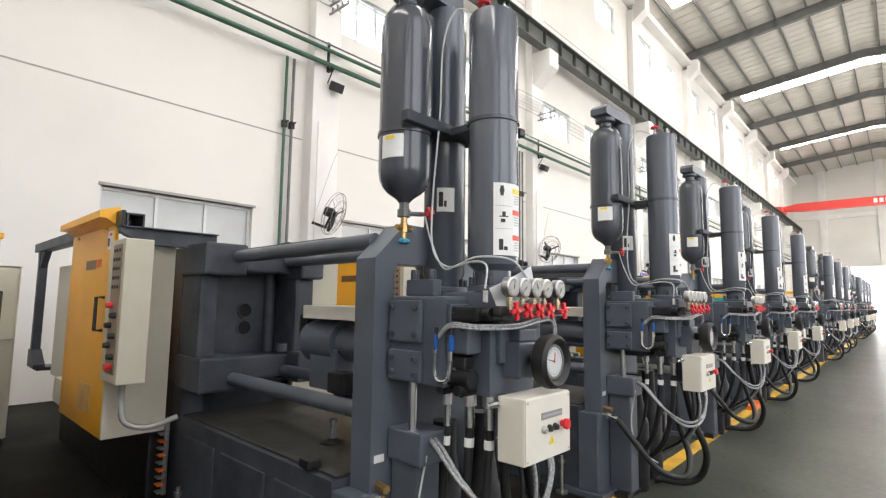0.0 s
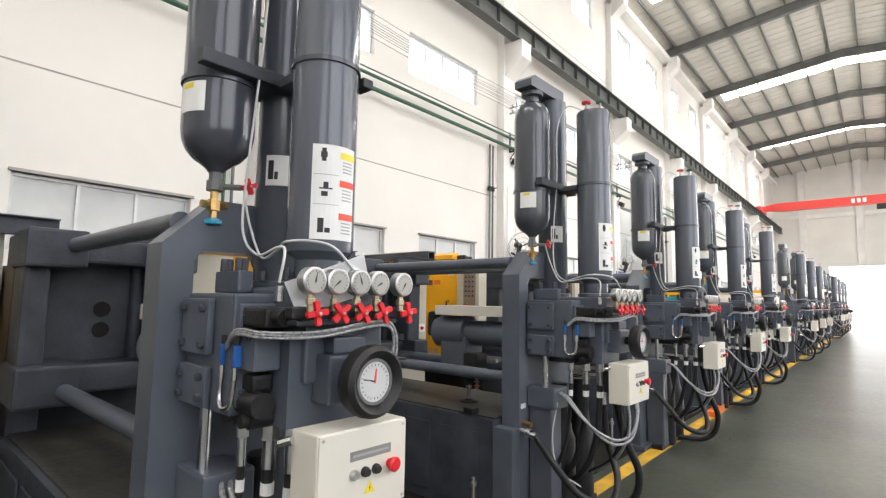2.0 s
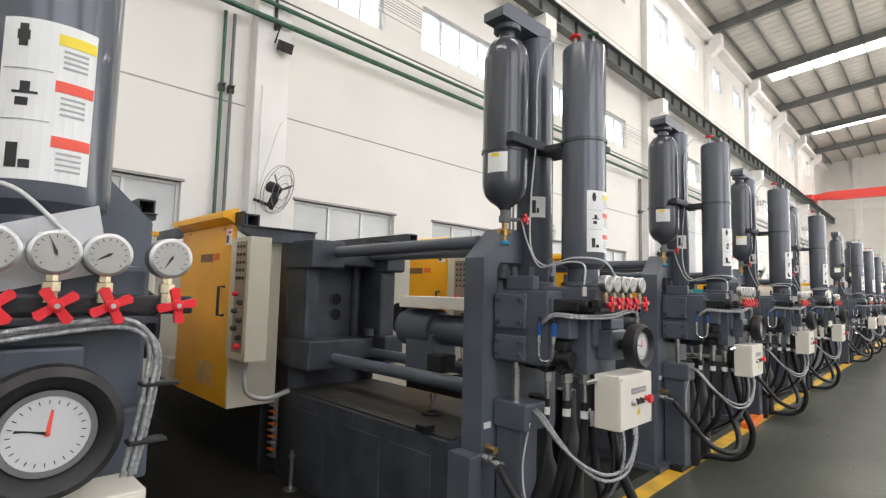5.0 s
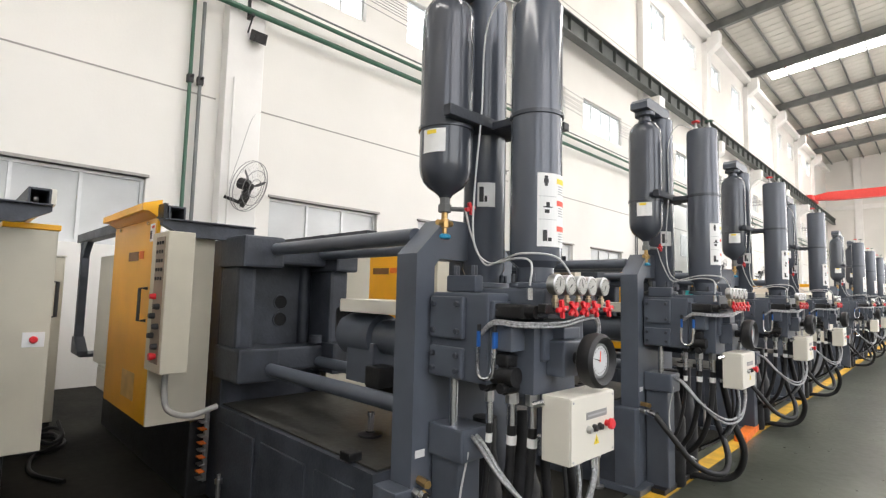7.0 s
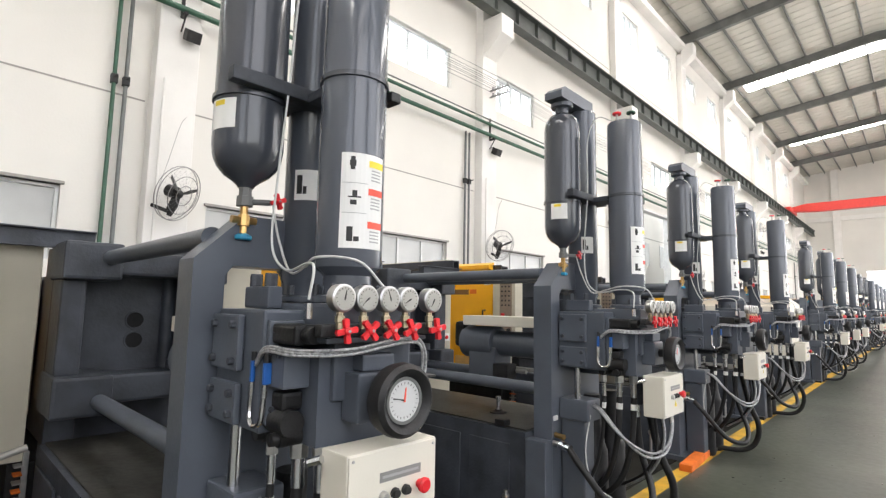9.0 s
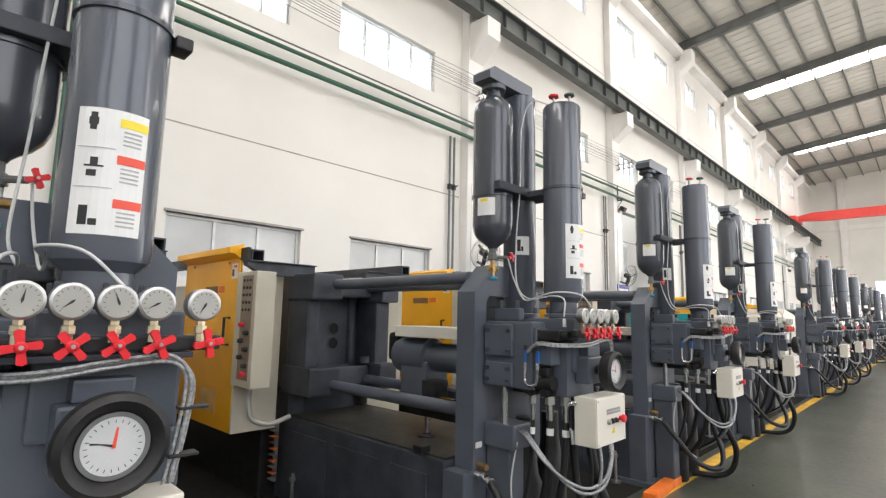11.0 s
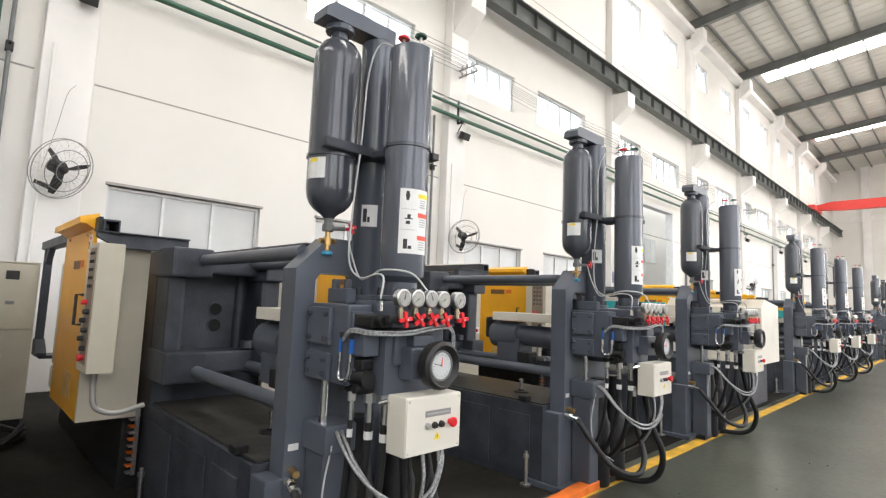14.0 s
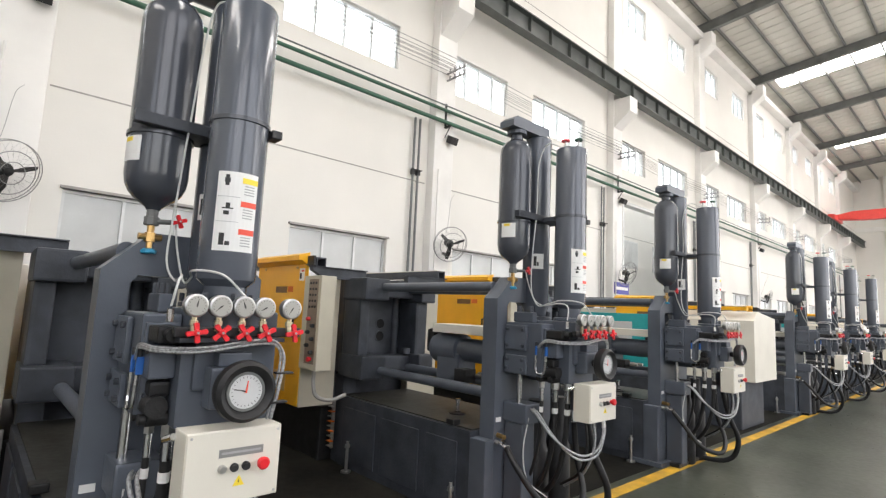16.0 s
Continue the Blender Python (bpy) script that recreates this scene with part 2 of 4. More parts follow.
for i, (holes, z0, z1, n) in enumerate(((lows, 2.2, 3.36, 3), (ups, 7.85, 9.05, 4), (his, 14.3, 15.7, 3))):
    for k, (a, b) in enumerate(holes):
        win = tagged(thing("window", "white framed sliding window set in the plastered wall", "window", "", "structure"))
        win.name = "window_%d" % (i * 40 + k + 1)
        fr = bmesh.new()
        box(WX - 0.2, WX - 0.1, a, b, z0, z0 + 0.05, 0, fr)
        box(WX - 0.2, WX - 0.1, a, b, z1 - 0.05, z1, 0, fr)
        for j in range(n + 1):
            y = a + (b - a - 0.05) * j / n
            box(WX - 0.195, WX - 0.105, y, y + 0.05, z0 + 0.05, z1 - 0.05, 0, fr)
        part("window_frame", fr, ALU, win, "pale aluminium frame")
        if i < 1:
            part("window_sill", box(WX - 0.1, WX + 0.05, a - 0.04, b + 0.04, z1, z1 + 0.05, 0.008), SEAM, win, "grey head trim")
        for j in range(n):
            y = a + 0.05 + (b - a - 0.05) * j / n
            pane = part("pane", box(WX - 0.155, WX - 0.147, y, a + (b - a - 0.05) * (j + 1) / n, z0 + 0.05, z1 - 0.05, 0), FROST if i == 0 else GLASSM, win, "dusty pane")
            pane.visible_shadow = False

dr = thing("doorway", "tall open goods doorway in the plastered wall", "doorway", "", "structure")
for y in (DOOR_Y0, DOOR_Y1 - 0.12):
    part("jamb", box(WX - 0.32, WX + 0.02, y, y + 0.12, 0, DOOR_TOP - 0.125, 0.006), ALU, dr, "pale metal jamb")
part("lintel", box(WX - 0.32, WX + 0.02, DOOR_Y0, DOOR_Y1, DOOR_TOP - 0.12, DOOR_TOP, 0.006), ALU, dr, "pale metal lintel")
fac = thing("neighbour_building", "pale overexposed building across the yard", "building")
part("wall", box(WX - 3.6, WX - 3.3, 20.0, 44.0, -0.2, 9.0, 0), WALL, fac)
for y in (25.0, 28.4, 31.8, 35.2, 38.6):
    for z in (1.1, 4.4):
        wd = part("window", box(WX - 3.3, WX - 3.27, y, y + 1.6, z, z + 1.5, 0.004), ALU, fac, "aluminium framed window")
        for k in range(2):
            part("pane", box(WX - 3.268, WX - 3.262, y + 0.07 + 0.77 * k, y + 0.76 + 0.77 * k, z + 0.07, z + 1.43, 0), FROST, wd)

# columns with corbels, crane runway, light brackets
for i, y in enumerate(COLS):
    c = thing("column", "white painted concrete column with a crane corbel", "column", "wall columns", "structure")
    c.name = "column_%d" % (i + 1)
    part("shaft", box(WX, WX + 0.28, y - 0.35, y + 0.35, 0, EAVE - 0.6, 0.02), CONC, c)
    part("corbel", prism([(WX + 0.27, 9.2), (WX + 0.95, 9.75), (WX + 0.95, 10.35), (WX + 0.27, 10.35)], y - 0.3, y + 0.3, "y"), CONC, c)
    part("roof_corbel", prism([(WX + 0.27, 15.6), (WX + 0.9, 16.1), (WX + 0.9, EAVE - 0.1), (WX + 0.27, EAVE - 0.1)], y - 0.3, y + 0.3, "y"), CONC, c)
    part("downpipe", cyl((WX + 0.14, y + 0.5, 10.4), (WX + 0.14, y + 0.5, EAVE - 0.4), 0.1, 12), CONC, c, smooth=True)
for x in (WX + 0.72, EX - 0.72):
    gd = bmesh.new()
    box(x - 0.16, x + 0.16, YS + 0.2, YN - 0.2, 10.36, 10.40, 0, gd)
    box(x - 0.02, x + 0.02, YS + 0.2, YN - 0.2, 10.40, 10.96, 0, gd)
    box(x - 0.20, x + 0.20, YS + 0.2, YN - 0.2, 10.96, 11.0, 0, gd)
    box(x - 0.04, x + 0.04, YS + 0.2, YN - 0.2, 11.0, 11.12, 0, gd)
    y = YS + 0.5
    while y < YN - 0.5:
        box(x - 0.14, x + 0.14, y, y + 0.02, 10.40, 10.96, 0, gd)
        y += 1.1
    structure("crane_runway", gd, GIRDER, "dark steel crane runway girder with web stiffeners", "girder")
structure("wall_ledge", box(WX, WX + 0.5, YS, YN, EAVE - 0.35, EAVE - 0.05, 0.03), CONC, "white concrete gutter beam along the eaves", "beam")

# other walls
ew = bmesh.new()
pierced(ew, EX, EX + 0.3, 0, 14.6, [(a, b, 2.6, 13.6) for a, b in [(c + 0.9, c + 7.8) for c in COLS[:-1]]], YS, YN)
box(EX, EX + 0.3, YS, YN, 14.6, EAVE + 0.8, 0, ew)
structure("wall_east", ew, WALL, "white plastered wall with tall window openings", "wall")
structure("wall_south", box(WX - 0.3, EX + 0.3, YS - 0.3, YS, 0, RIDGE + 1, 0), WALL, "plain white end wall", "wall")
nw = bmesh.new()
box(WX - 0.3, -4.3, YN, YN + 0.3, 0, 6.2, 0, nw)
box(6.0, EX + 0.3, YN, YN + 0.3, 0, 6.2, 0, nw)
box(WX - 0.3, EX + 0.3, YN, YN + 0.3, 6.2, RIDGE + 1, 0, nw)
structure("wall_north", nw, WALL, "white end wall above a wide bright doorway", "wall")
for i, x in enumerate((-6.6, -1.2, 4.2)):
    structure("pilaster_%d" % (i + 1), box(x - 0.35, x + 0.35, YN - 0.3, YN - 0.002, 6.2 if x > -5 else 0, RIDGE, 0.02), CONC, "white concrete pilaster on the end wall", "column")
structure("end_beam", box(WX, EX, YN - 0.22, YN - 0.004, 12.0, 12.5, 0.02), CONC, "white concrete tie beam on the end wall", "beam")
structure("backdrop", box(WX - 6, EX + 14, YN + 26, YN + 26.3, -1, 14, 0), HAZE, "hazy bright daylight outside the doorway", "backdrop")
structure("backdrop_west", box(WX - 4.3, WX - 4, YS - 20, YN + 20, -1, 45, 0), HAZE, "white daylight haze outside the windows", "backdrop")
# thin dark sheet that paints the shade under the machine row, plus oil
structure("bay_floor", box(WX, -1.96, YS, 44.0, 0.0006, 0.004, 0), OIL_SHADE, "oily floor under the machine row, with the machines' shade put into its colour", "floor")
structure("yard", box(WX - 6, EX + 14, YN + 0.3, YN + 26, -0.3, -0.21, 0), CONC, "pale concrete yard outside", "ground")

# roof: rafters, purlins, ribbed sheets with skylight strips
def roofz(x):
    return SPRING + 0.10 * (RX - WX - abs(x - RX))


XS = [WX + (EX - WX) * k / 16 for k in range(17)]
for i, y in enumerate(COLS):
    r = bmesh.new()
    for x0, x1 in zip(XS, XS[1:]):
        a, b = roofz(x0), roofz(x1)
        for (w, lo, hi) in ((0.13, -0.02, 0.0), (0.012, -0.5, -0.02), (0.13, -0.52, -0.5)):
            prism([(x0, a + lo), (x1, b + lo), (x1, b + hi), (x0, a + hi)], y - w, y + w, "y", r)
    structure("rafter_%d" % (i + 1), r, STEELGREY, "grey arched steel rafter under the roof", "rafter")
pur = bmesh.new()
for k in range(12):
    x = WX + 0.7 + k * 1.45
    z = roofz(x)
    box(x - 0.035, x + 0.035, YS, YN, z + 0.0, z + 0.2, 0, pur)
structure("purlin", pur, STEELGREY, "thin grey steel purlins along the roof", "purlin")
STRIPS = [-8.0, 8.2, 26.3, 43.4, 60.3]
roof, light = bmesh.new(), bmesh.new()
y = YS - 0.3
for s in STRIPS + [None]:
    y1 = s if s is not None else YN + 0.3
    for x0, x1 in zip(XS, XS[1:]):
        a, b = roofz(x0) + 0.2, roofz(x1) + 0.2
        yy = y
        prism([(x0, a), (x1, b), (x1, b + 0.08), (x0, a + 0.08)], y, y1, "y", roof)
        if s is not None and WX + 0.9 < (x0 + x1) / 2 < EX - 0.9 and abs((x0 + x1) / 2 - RX) > 0.3:
            prism([(x0, a), (x1, b), (x1, b + 0.03), (x0, a + 0.03)], s, s + 1.8, "y", light)
        elif s is not None:
            prism([(x0, a), (x1, b), (x1, b + 0.08), (x0, a + 0.08)], s, s + 1.8, "y", roof)
    y = y1 + 1.8
ribs = bmesh.new()
yy = YS
while yy < YN:
    if not any(s - 0.1 < yy < s + 1.85 for s in STRIPS):
        for x0, x1 in zip(XS[::2], XS[2::2]):
            a, b = roofz(x0) + 0.17, roofz(x1) + 0.17
            prism([(x0, a), (x1, b), (x1, b + 0.03), (x0, a + 0.03)], yy, yy + 0.07, "y", ribs)
    yy += 0.75
merge(roof, ribs)
structure("ceiling", roof, SHEET, "pale ribbed metal roof sheeting", "ceiling")
structure("skylight", light, GLOW, "bright translucent skylight strips across the roof", "skylight")
for i, c in enumerate(COLS[:-1]):
    area("window_daylight", (EX + 0.15, c + 4.35, 8.1), (EX - 5, c + 4.35, 8.1), 6.8, 10.8, WINDOW_W * (0.7, 1.05, 1.05)[i] if i < 3 else 1.9 * WINDOW_W)
area("doorway_daylight", (0.8, YN + 0.2, 3.2), (0.8, 40, 1.5), 9.5, 6.0, 500)

# travelling crane, far down the hall
crane = thing("overhead_crane", "red overhead travelling crane across the hall", "crane")
part("bridge_girder", soften(prism([(WX + 0.5, 11.3), (WX + 2.6, 11.1), (EX - 2.6, 11.1), (EX - 0.5, 11.3), (EX - 0.5, 11.6), (EX - 2.0, 11.9), (WX + 2.0, 11.9), (WX + 0.5, 11.6)], 62.0, 62.7, "y"), 0.02), CRANE, crane, "red box girder")
part("end_carriage", box(WX + 0.45, WX + 0.95, 60.6, 64.0, 11.13, 11.55, 0.03), CRANE, crane)
part("end_carriage", box(EX - 0.95, EX - 0.45, 60.6, 64.0, 11.13, 11.55, 0.03), CRANE, crane)
part("hoist", box(0.3, 1.6, 61.7, 62.0, 10.5, 11.0, 0.03), DARK, crane, "dark hoist trolley")
for k in range(3):
    part("number_plate", box(-1.5 + k * 0.42, -1.22 + k * 0.42, 61.985, 61.997, 11.3, 11.7, 0), WHITE, crane, "pale painted digit")

# ---- pipes, cables and fittings on the west wall ----
for nm, z, x, r, m, lb in (("green_pipe", 6.72, 0.42, 0.055, GREENP, "dark green painted air pipe along the wall"), ("grey_pipe", 7.05, 0.42, 0.045, GREENP, "dark painted service pipe along the wall"), ("thin_pipe", 7.2, 0.40, 0.02, GREYP, "thin grey conduit along the wall")):
    tagged(part(nm, cyl((WX + x, YS, z), (WX + x, YN - 1, z), r, 12), m, None, lb, True), "", "pipe")
for i, y in enumerate(COLS):
    br = thing("pipe_bracket", "dark steel bracket carrying wall pipes at a column", "bracket", "pipe brackets")
    part("arm", box(WX + 0.28, WX + 0.5, y - 0.03, y + 0.03, 6.60, 6.65, 0.004), DARK, br)
    part("upright", box(WX + 0.281, WX + 0.31, y - 0.03, y + 0.03, 6.66, 7.3, 0.004), DARK, br)
    part("strut", cyl((WX + 0.29, y, 6.35), (WX + 0.48, y, 6.6), 0.015, 8), DARK, br)
    rk = thing("cable_rack", "steel insulator rack holding bare cables", "cable rack", "cable racks")
    for z in (7.95, 8.15):
        part("cross_arm", box(WX + 0.2, WX + 1.0, y - 0.02, y + 0.02, z, z + 0.04, 0.004), FAN, rk)
        for k in range(4):
            part("insulator", lathe([(0.02, 0.04), (0.03, 0.07), (0.02, 0.10), (0.03, 0.12), (0.015, 0.14)], (WX + 0.4 + k * 0.18, y, z), "z", 8), FAN, rk)
    if i % 1 == 0:
        for k, (dy, col) in enumerate(((-0.90, GREENP if i == 2 else GREYP), (-0.73, GREYP), (-0.22, CONC))):
            vp = thing("drop_pipe", "vertical pipe dropping down beside a column", "pipe", "drop pipes")
            xx = WX + (0.1 if k < 2 else 0.34)
            part("tube", cyl((xx, y + dy, 0.0), (xx, y + dy, 6.7 if k < 2 else 5.4), 0.032 if k < 2 else 0.02, 10), col, vp, smooth=True)
            if k < 2:
                part("valve", box(xx - 0.05, xx + 0.05, y + dy - 0.05, y + dy + 0.05, 5.15, 5.3, 0.01), DARK, vp)
                part("lever", box(xx + 0.04, xx + 0.16, y + dy - 0.015, y + dy + 0.015, 5.24, 5.265, 0.003), DARK, vp)
    fl = thing("flood_lamp", "small dark floodlight under the wall pipes", "lamp", "wall floodlights")
    part("housing", prism([(WX + 0.32, 6.22), (WX + 0.5, 6.12), (WX + 0.58, 6.3), (WX + 0.4, 6.4)], y + 0.02, y + 0.26, "y"), DARK, fl)
    part("stay", cyl((WX + 0.28, y + 0.1, 6.42), (WX + 0.44, y + 0.1, 6.36), 0.012, 6), DARK, fl)
for k in range(8):
    x, z = WX + 0.4 + (k % 4) * 0.18, 8.08 + 0.2 * (k // 4)
    line = [(x, COLS[0], z)]
    for a, b in zip(COLS, COLS[1:]):
        line += [(x, (a + b) / 2, z - 0.1), (x, b, z)]
    cb = sweep(line, 0.008, 5)
    tagged(part("bare_cable", cb, FAN, None, "thin bare cable strung along the wall"), "", "cable")


def wall_fan(y, turn):
    f = thing("wall_fan", "grey industrial wall fan with wire guard", "fan", "wall fans")
    part("bracket", box(-0.30, -0.02, -0.03, 0.03, -0.30, -0.25, 0.006), DARK, f)
    part("neck", cyl((-0.04, 0, -0.29), (-0.02, 0, -0.02), 0.022, 10), DARK, f)
    part("motor", lathe([(0.05, -0.16), (0.085, -0.14), (0.09, 0.0), (0.05, 0.03)], (0, 0, 0), "x", 20), DARK, f, smooth=True)
    part("hub", lathe([(0.05, 0.03), (0.055, 0.07), (0.02, 0.09)], (0, 0, 0), "x", 16), DARK, f, smooth=True)
    for k in range(3):
        bl, a = bmesh.new(), 2 * math.pi * k / 3 + 0.4
        pts = []
        for rr, w, tw in ((0.05, 0.022, 0.02), (0.18, 0.045, 0.03), (0.33, 0.028, 0.015)):
            for sgn in (-1, 1):
                for th in (0, 0.004):
                    pts.append(bl.verts.new((0.05 + sgn * tw + th, rr * math.cos(a) - sgn * w * math.sin(a), rr * math.sin(a) + sgn * w * math.cos(a))))
        bmesh.ops.convex_hull(bl, input=pts)
        part("blade", bl, DARK, f)
    gu = bmesh.new()
    for rr, dx in ((0.385, 0.05), (0.385, 0.0), (0.27, 0.115), (0.14, 0.13)):
        sweep([(dx, rr * math.cos(q), rr * math.sin(q)) for q in [2 * math.pi * j / 28 for j in range(29)]], 0.006, 5, gu, False)
    part("guard", gu, FAN, f, "round wire guard")
    for j in range(24):
        q = 2 * math.pi * j / 24
        gu = sweep([(0.13, 0.10 * math.cos(q), 0.10 * math.sin(q)), (0.115, 0.27 * math.cos(q), 0.27 * math.sin(q)), (0.05, 0.385 * math.cos(q), 0.385 * math.sin(q)), (-0.08, 0.2 * math.cos(q), 0.2 * math.sin(q))], 0.0011, 4, None, False)
        part("guard_wire", gu, FAN, f)
    part("pull_cord", sweep([(-0.3, 0.0, -0.25), (-0.34, 0.02, 0.4), (-0.33, -0.02, 0.9), (-0.35, 0.05, 1.05)], 0.003, 5), FAN, f)
    f.matrix_basis = pose(WX + 0.66, y, 3.38, 0, 20, turn) @ Matrix.Diagonal((1.2, 1.2, 1.2, 1))
    return f


for y, t in ((6.4, 32), (15.3, -18), (24.7, -10), (33.7, 8), (42.2, 8), (-2.1, 32)):
    wall_fan(y, t)
sign = thing("wall_sign", "blue and white workshop sign on the wall", "sign")
part("board", box(WX + 0.285, WX + 0.31, 24.4, 25.5, 2.6, 3.05, 0.004), mat("blue_sign", (0.05, 0.05, 0.35), 0.4), sign)
part("lettering", box(WX + 0.311, WX + 0.314, 24.5, 25.4, 2.76, 2.88, 0), WHITE, sign, "pale unreadable lettering bar")

# ---- the die casting machine ----
def gauge(m, y, tilt):
    g_ = part("pressure_gauge", lathe([(0.038, 0.085), (0.044, 0.09), (0.044, 0.125), (0.040, 0.128)], (0, y, 1.617), "x", 28), STEEL, m, "silver glycerine pressure gauge", True)
    part("dial_face", lathe([(0.037, 0.1285), (0.037, 0.1295)], (0, y, 1.617), "x", 28), GAUGEF, g_, "white printed dial")
    a = radians(tilt)
    part("needle", prism([(y + 0.028 * math.sin(a), 1.617 + 0.028 * math.cos(a)), (y - 0.003 * math.cos(a), 1.617 + 0.003 * math.sin(a)), (y - 0.008 * math.sin(a), 1.617 - 0.008 * math.cos(a)), (y + 0.003 * math.cos(a), 1.617 - 0.003 * math.sin(a))], 0.130, 0.1312), INK, g_)
    tk = bmesh.new()
    for k in range(13):
        q = radians(-135 + 270 * k / 12)
        cyl((0.1302, y + 0.028 * math.sin(q), 1.617 + 0.028 * math.cos(q)), (0.1302, y + 0.033 * math.sin(q), 1.617 + 0.033 * math.cos(q)), 0.0009, 4, tk)
    part("scale", tk, INK, g_)
    part("stem", lathe([(0.012, 1.52), (0.012, 1.54), (0.016, 1.542), (0.016, 1.56), (0.011, 1.562), (0.011, 1.578)], (0.105, y, 0), "z", 6), PALEBRASS, g_, "pale brass stem")


def star_valve(m, at, turn, r=0.036):
    v = part("star_valve", lathe([(0.008, -0.05), (0.008, 0.0), (0.013, 0.001), (0.013, 0.022), (0.008, 0.026)], at, "x", 12), RED, m, "red four-armed star handle")
    arms = bmesh.new()
    for k in range(4):
        a = radians(turn + 90 * k)
        c, s = math.cos(a), math.sin(a)
        p = [(0.006, -0.0075), (r, -0.0095), (r + 0.004, 0), (r, 0.0095), (0.006, 0.0075)]
        prism([(at[1] + u * c - w * s, at[2] + u * s + w * c) for u, w in p], at[0] + 0.004, at[0] + 0.018, "x", arms)
    part("arm", arms, RED, v)
    part("screw", lathe([(0.005, 0.026), (0.005, 0.029)], at, "x", 8), STEEL, v)


def hose(m, pts, r, material=RUBBER, label="", ends=True, name="hose"):
    h = part(name, sweep(pts, r, 10), material, m, label, True)
    if ends:
        for p, q in ((pts[0], pts[1]), (pts[-1], pts[-2])):
            p, q = Vector(p), Vector(q)
            d = (q - p).normalized()
            part("ferrule", sweep([p - d * 0.015, p + d * 0.07], r * 1.2, 12, None, False), CHROME, h, "bright crimped ferrule")
    return h


def machine():
    m = thing("die_casting_machine", "slate-grey die casting machine with tall gas bottles", "die casting machine", "die casting machines in a row")
    # bed
    part("bed", soften(prism([(-0.34, 0.0), (0.56, 0.0), (0.56, 0.70), (-0.34, 0.70)], -2.60, -0.69), 0.012), GREY2, m, "slate-grey welded machine bed")
    part("bed_top", box(-2.58, -0.70, -0.31, 0.53, 0.7035, 0.715, 0.003), PIT, m, "oily dark drip surface")
    for x0, x1 in ((-2.52, -1.95), (-1.85, -1.30), (-1.2, -0.82)):
        part("side_panel", box(x0, x1, -0.356, -0.342, 0.08, 0.60, 0.006), GREY2, m)
    part("bed_corner_post", box(-2.78, -2.61, -0.32, -0.16, 0.0, 0.9, 0.01), GREY2, m)
    part("lower_frame", box(-5.6, -2.80, -0.46, 0.95, 0.0, 0.56, 0.015), DARK, m, "black oily rear frame")
    part("clamp_housing", box(-4.5, -2.96, -0.25, 0.75, 0.57, 1.78, 0.03), GREY2, m)
    # cable chain by the bed corner
    ch = part("coil", box(-2.680, -2.650, -0.40, -0.37, 0.15, 0.66, 0.004), STEEL, m, "zinc strip with copper fins")
    for k in range(9):
        part("fin", box(-2.680, -2.600, -0.445, -0.402, 0.18 + k * 0.05, 0.19 + k * 0.05, 0.002), ORANGE if k % 2 else STEEL, ch)
    # fixed platen with a window
    fp = bmesh.new()
    X0, X1 = -0.68, -0.53
    prism([(-0.24, 0.0), (-0.12, 0.0), (-0.12, 1.877), (-0.24, 1.76)], X0, X1, "x", fp)
    prism([(0.20, 0.0), (0.50, 0.0), (0.50, 1.76), (0.31, 1.945), (0.20, 1.945)], X0, X1, "x", fp)
    prism([(-0.12, 1.70), (-0.09, 1.74), (0.17, 1.74), (0.20, 1.70), (0.20, 1.945), (-0.05, 1.945), (-0.12, 1.877)], X0, X1, "x", fp)
    prism([(-0.12, 0.0), (0.20, 0.0), (0.20, 1.46), (-0.12, 1.46)], X0, X1, "x", fp)
    bmesh.ops.remove_doubles(fp, verts=fp.verts, dist=0.0005)
    part("fixed_platen", fp, GREY, m, "thick slate-grey platen with chamfered corners")
    part("platen_tag", box(-0.529, -0.526, -0.22, -0.16, 0.79, 0.825, 0), WHITE, m, "small white tag")
    part("platen_foot", box(-0.84, -0.46, -0.38, 0.54, 0.0, 0.05, 0.006), GREY, m)
    part("front_skirt", box(-0.69, -0.52, -0.34, -0.242, 0.05, 0.66, 0.008), GREY, m)
    # tie bars
    for y in (-0.12, 0.38):
        for z in (1.86, 0.985):
            part("tie_bar", cyl((-2.9, y, z), (-0.679, y, z), 0.045, 24), GREY, m, "", True)
    # moving platen
    mp = part("moving_platen", box(-2.950, -2.660, -0.34, 0.60, 0.93, 1.94, 0.015), GREY2, m, "cast slate-grey moving platen with deep recess")
    for y0, y1 in ((-0.36, -0.19), (0.40, 0.61)):
        part("rib", box(-2.670, -2.340, y0 + 0.02, y1 - 0.02, 1.12, 1.74, 0.03), GREY2, mp)
        for z0, z1 in ((1.72, 1.95), (0.90, 1.14)):
            part("corner_boss", box(-2.680, -2.230, y0, y1 + (0.14 if y0 < 0 else 0), z0, z1, 0.02), GREY2, mp)
    part("top_rib", box(-2.665, -2.400, -0.05, 0.42, 1.76, 1.92, 0.02), GREY2, mp)
    part("bottom_rib", box(-2.665, -2.400, -0.05, 0.42, 0.94, 1.12, 0.02), GREY2, mp)
    # no holes are cut: black discs paint the shade inside the bores
    for z in (1.46, 1.32):
        part("ejector_bore", lathe([(0.053, -2.662), (0.053, -2.652)], (0, 0.15, z), "x", 24), BORE, mp, "ejector bore as a flat black disc for the shade inside it", True)
        part("bore_ring", lathe([(0.064, -2.662), (0.064, -2.650), (0.054, -2.650), (0.054, -2.662)], (0, 0.15, z), "x", 24), GREY2, mp, "", True)
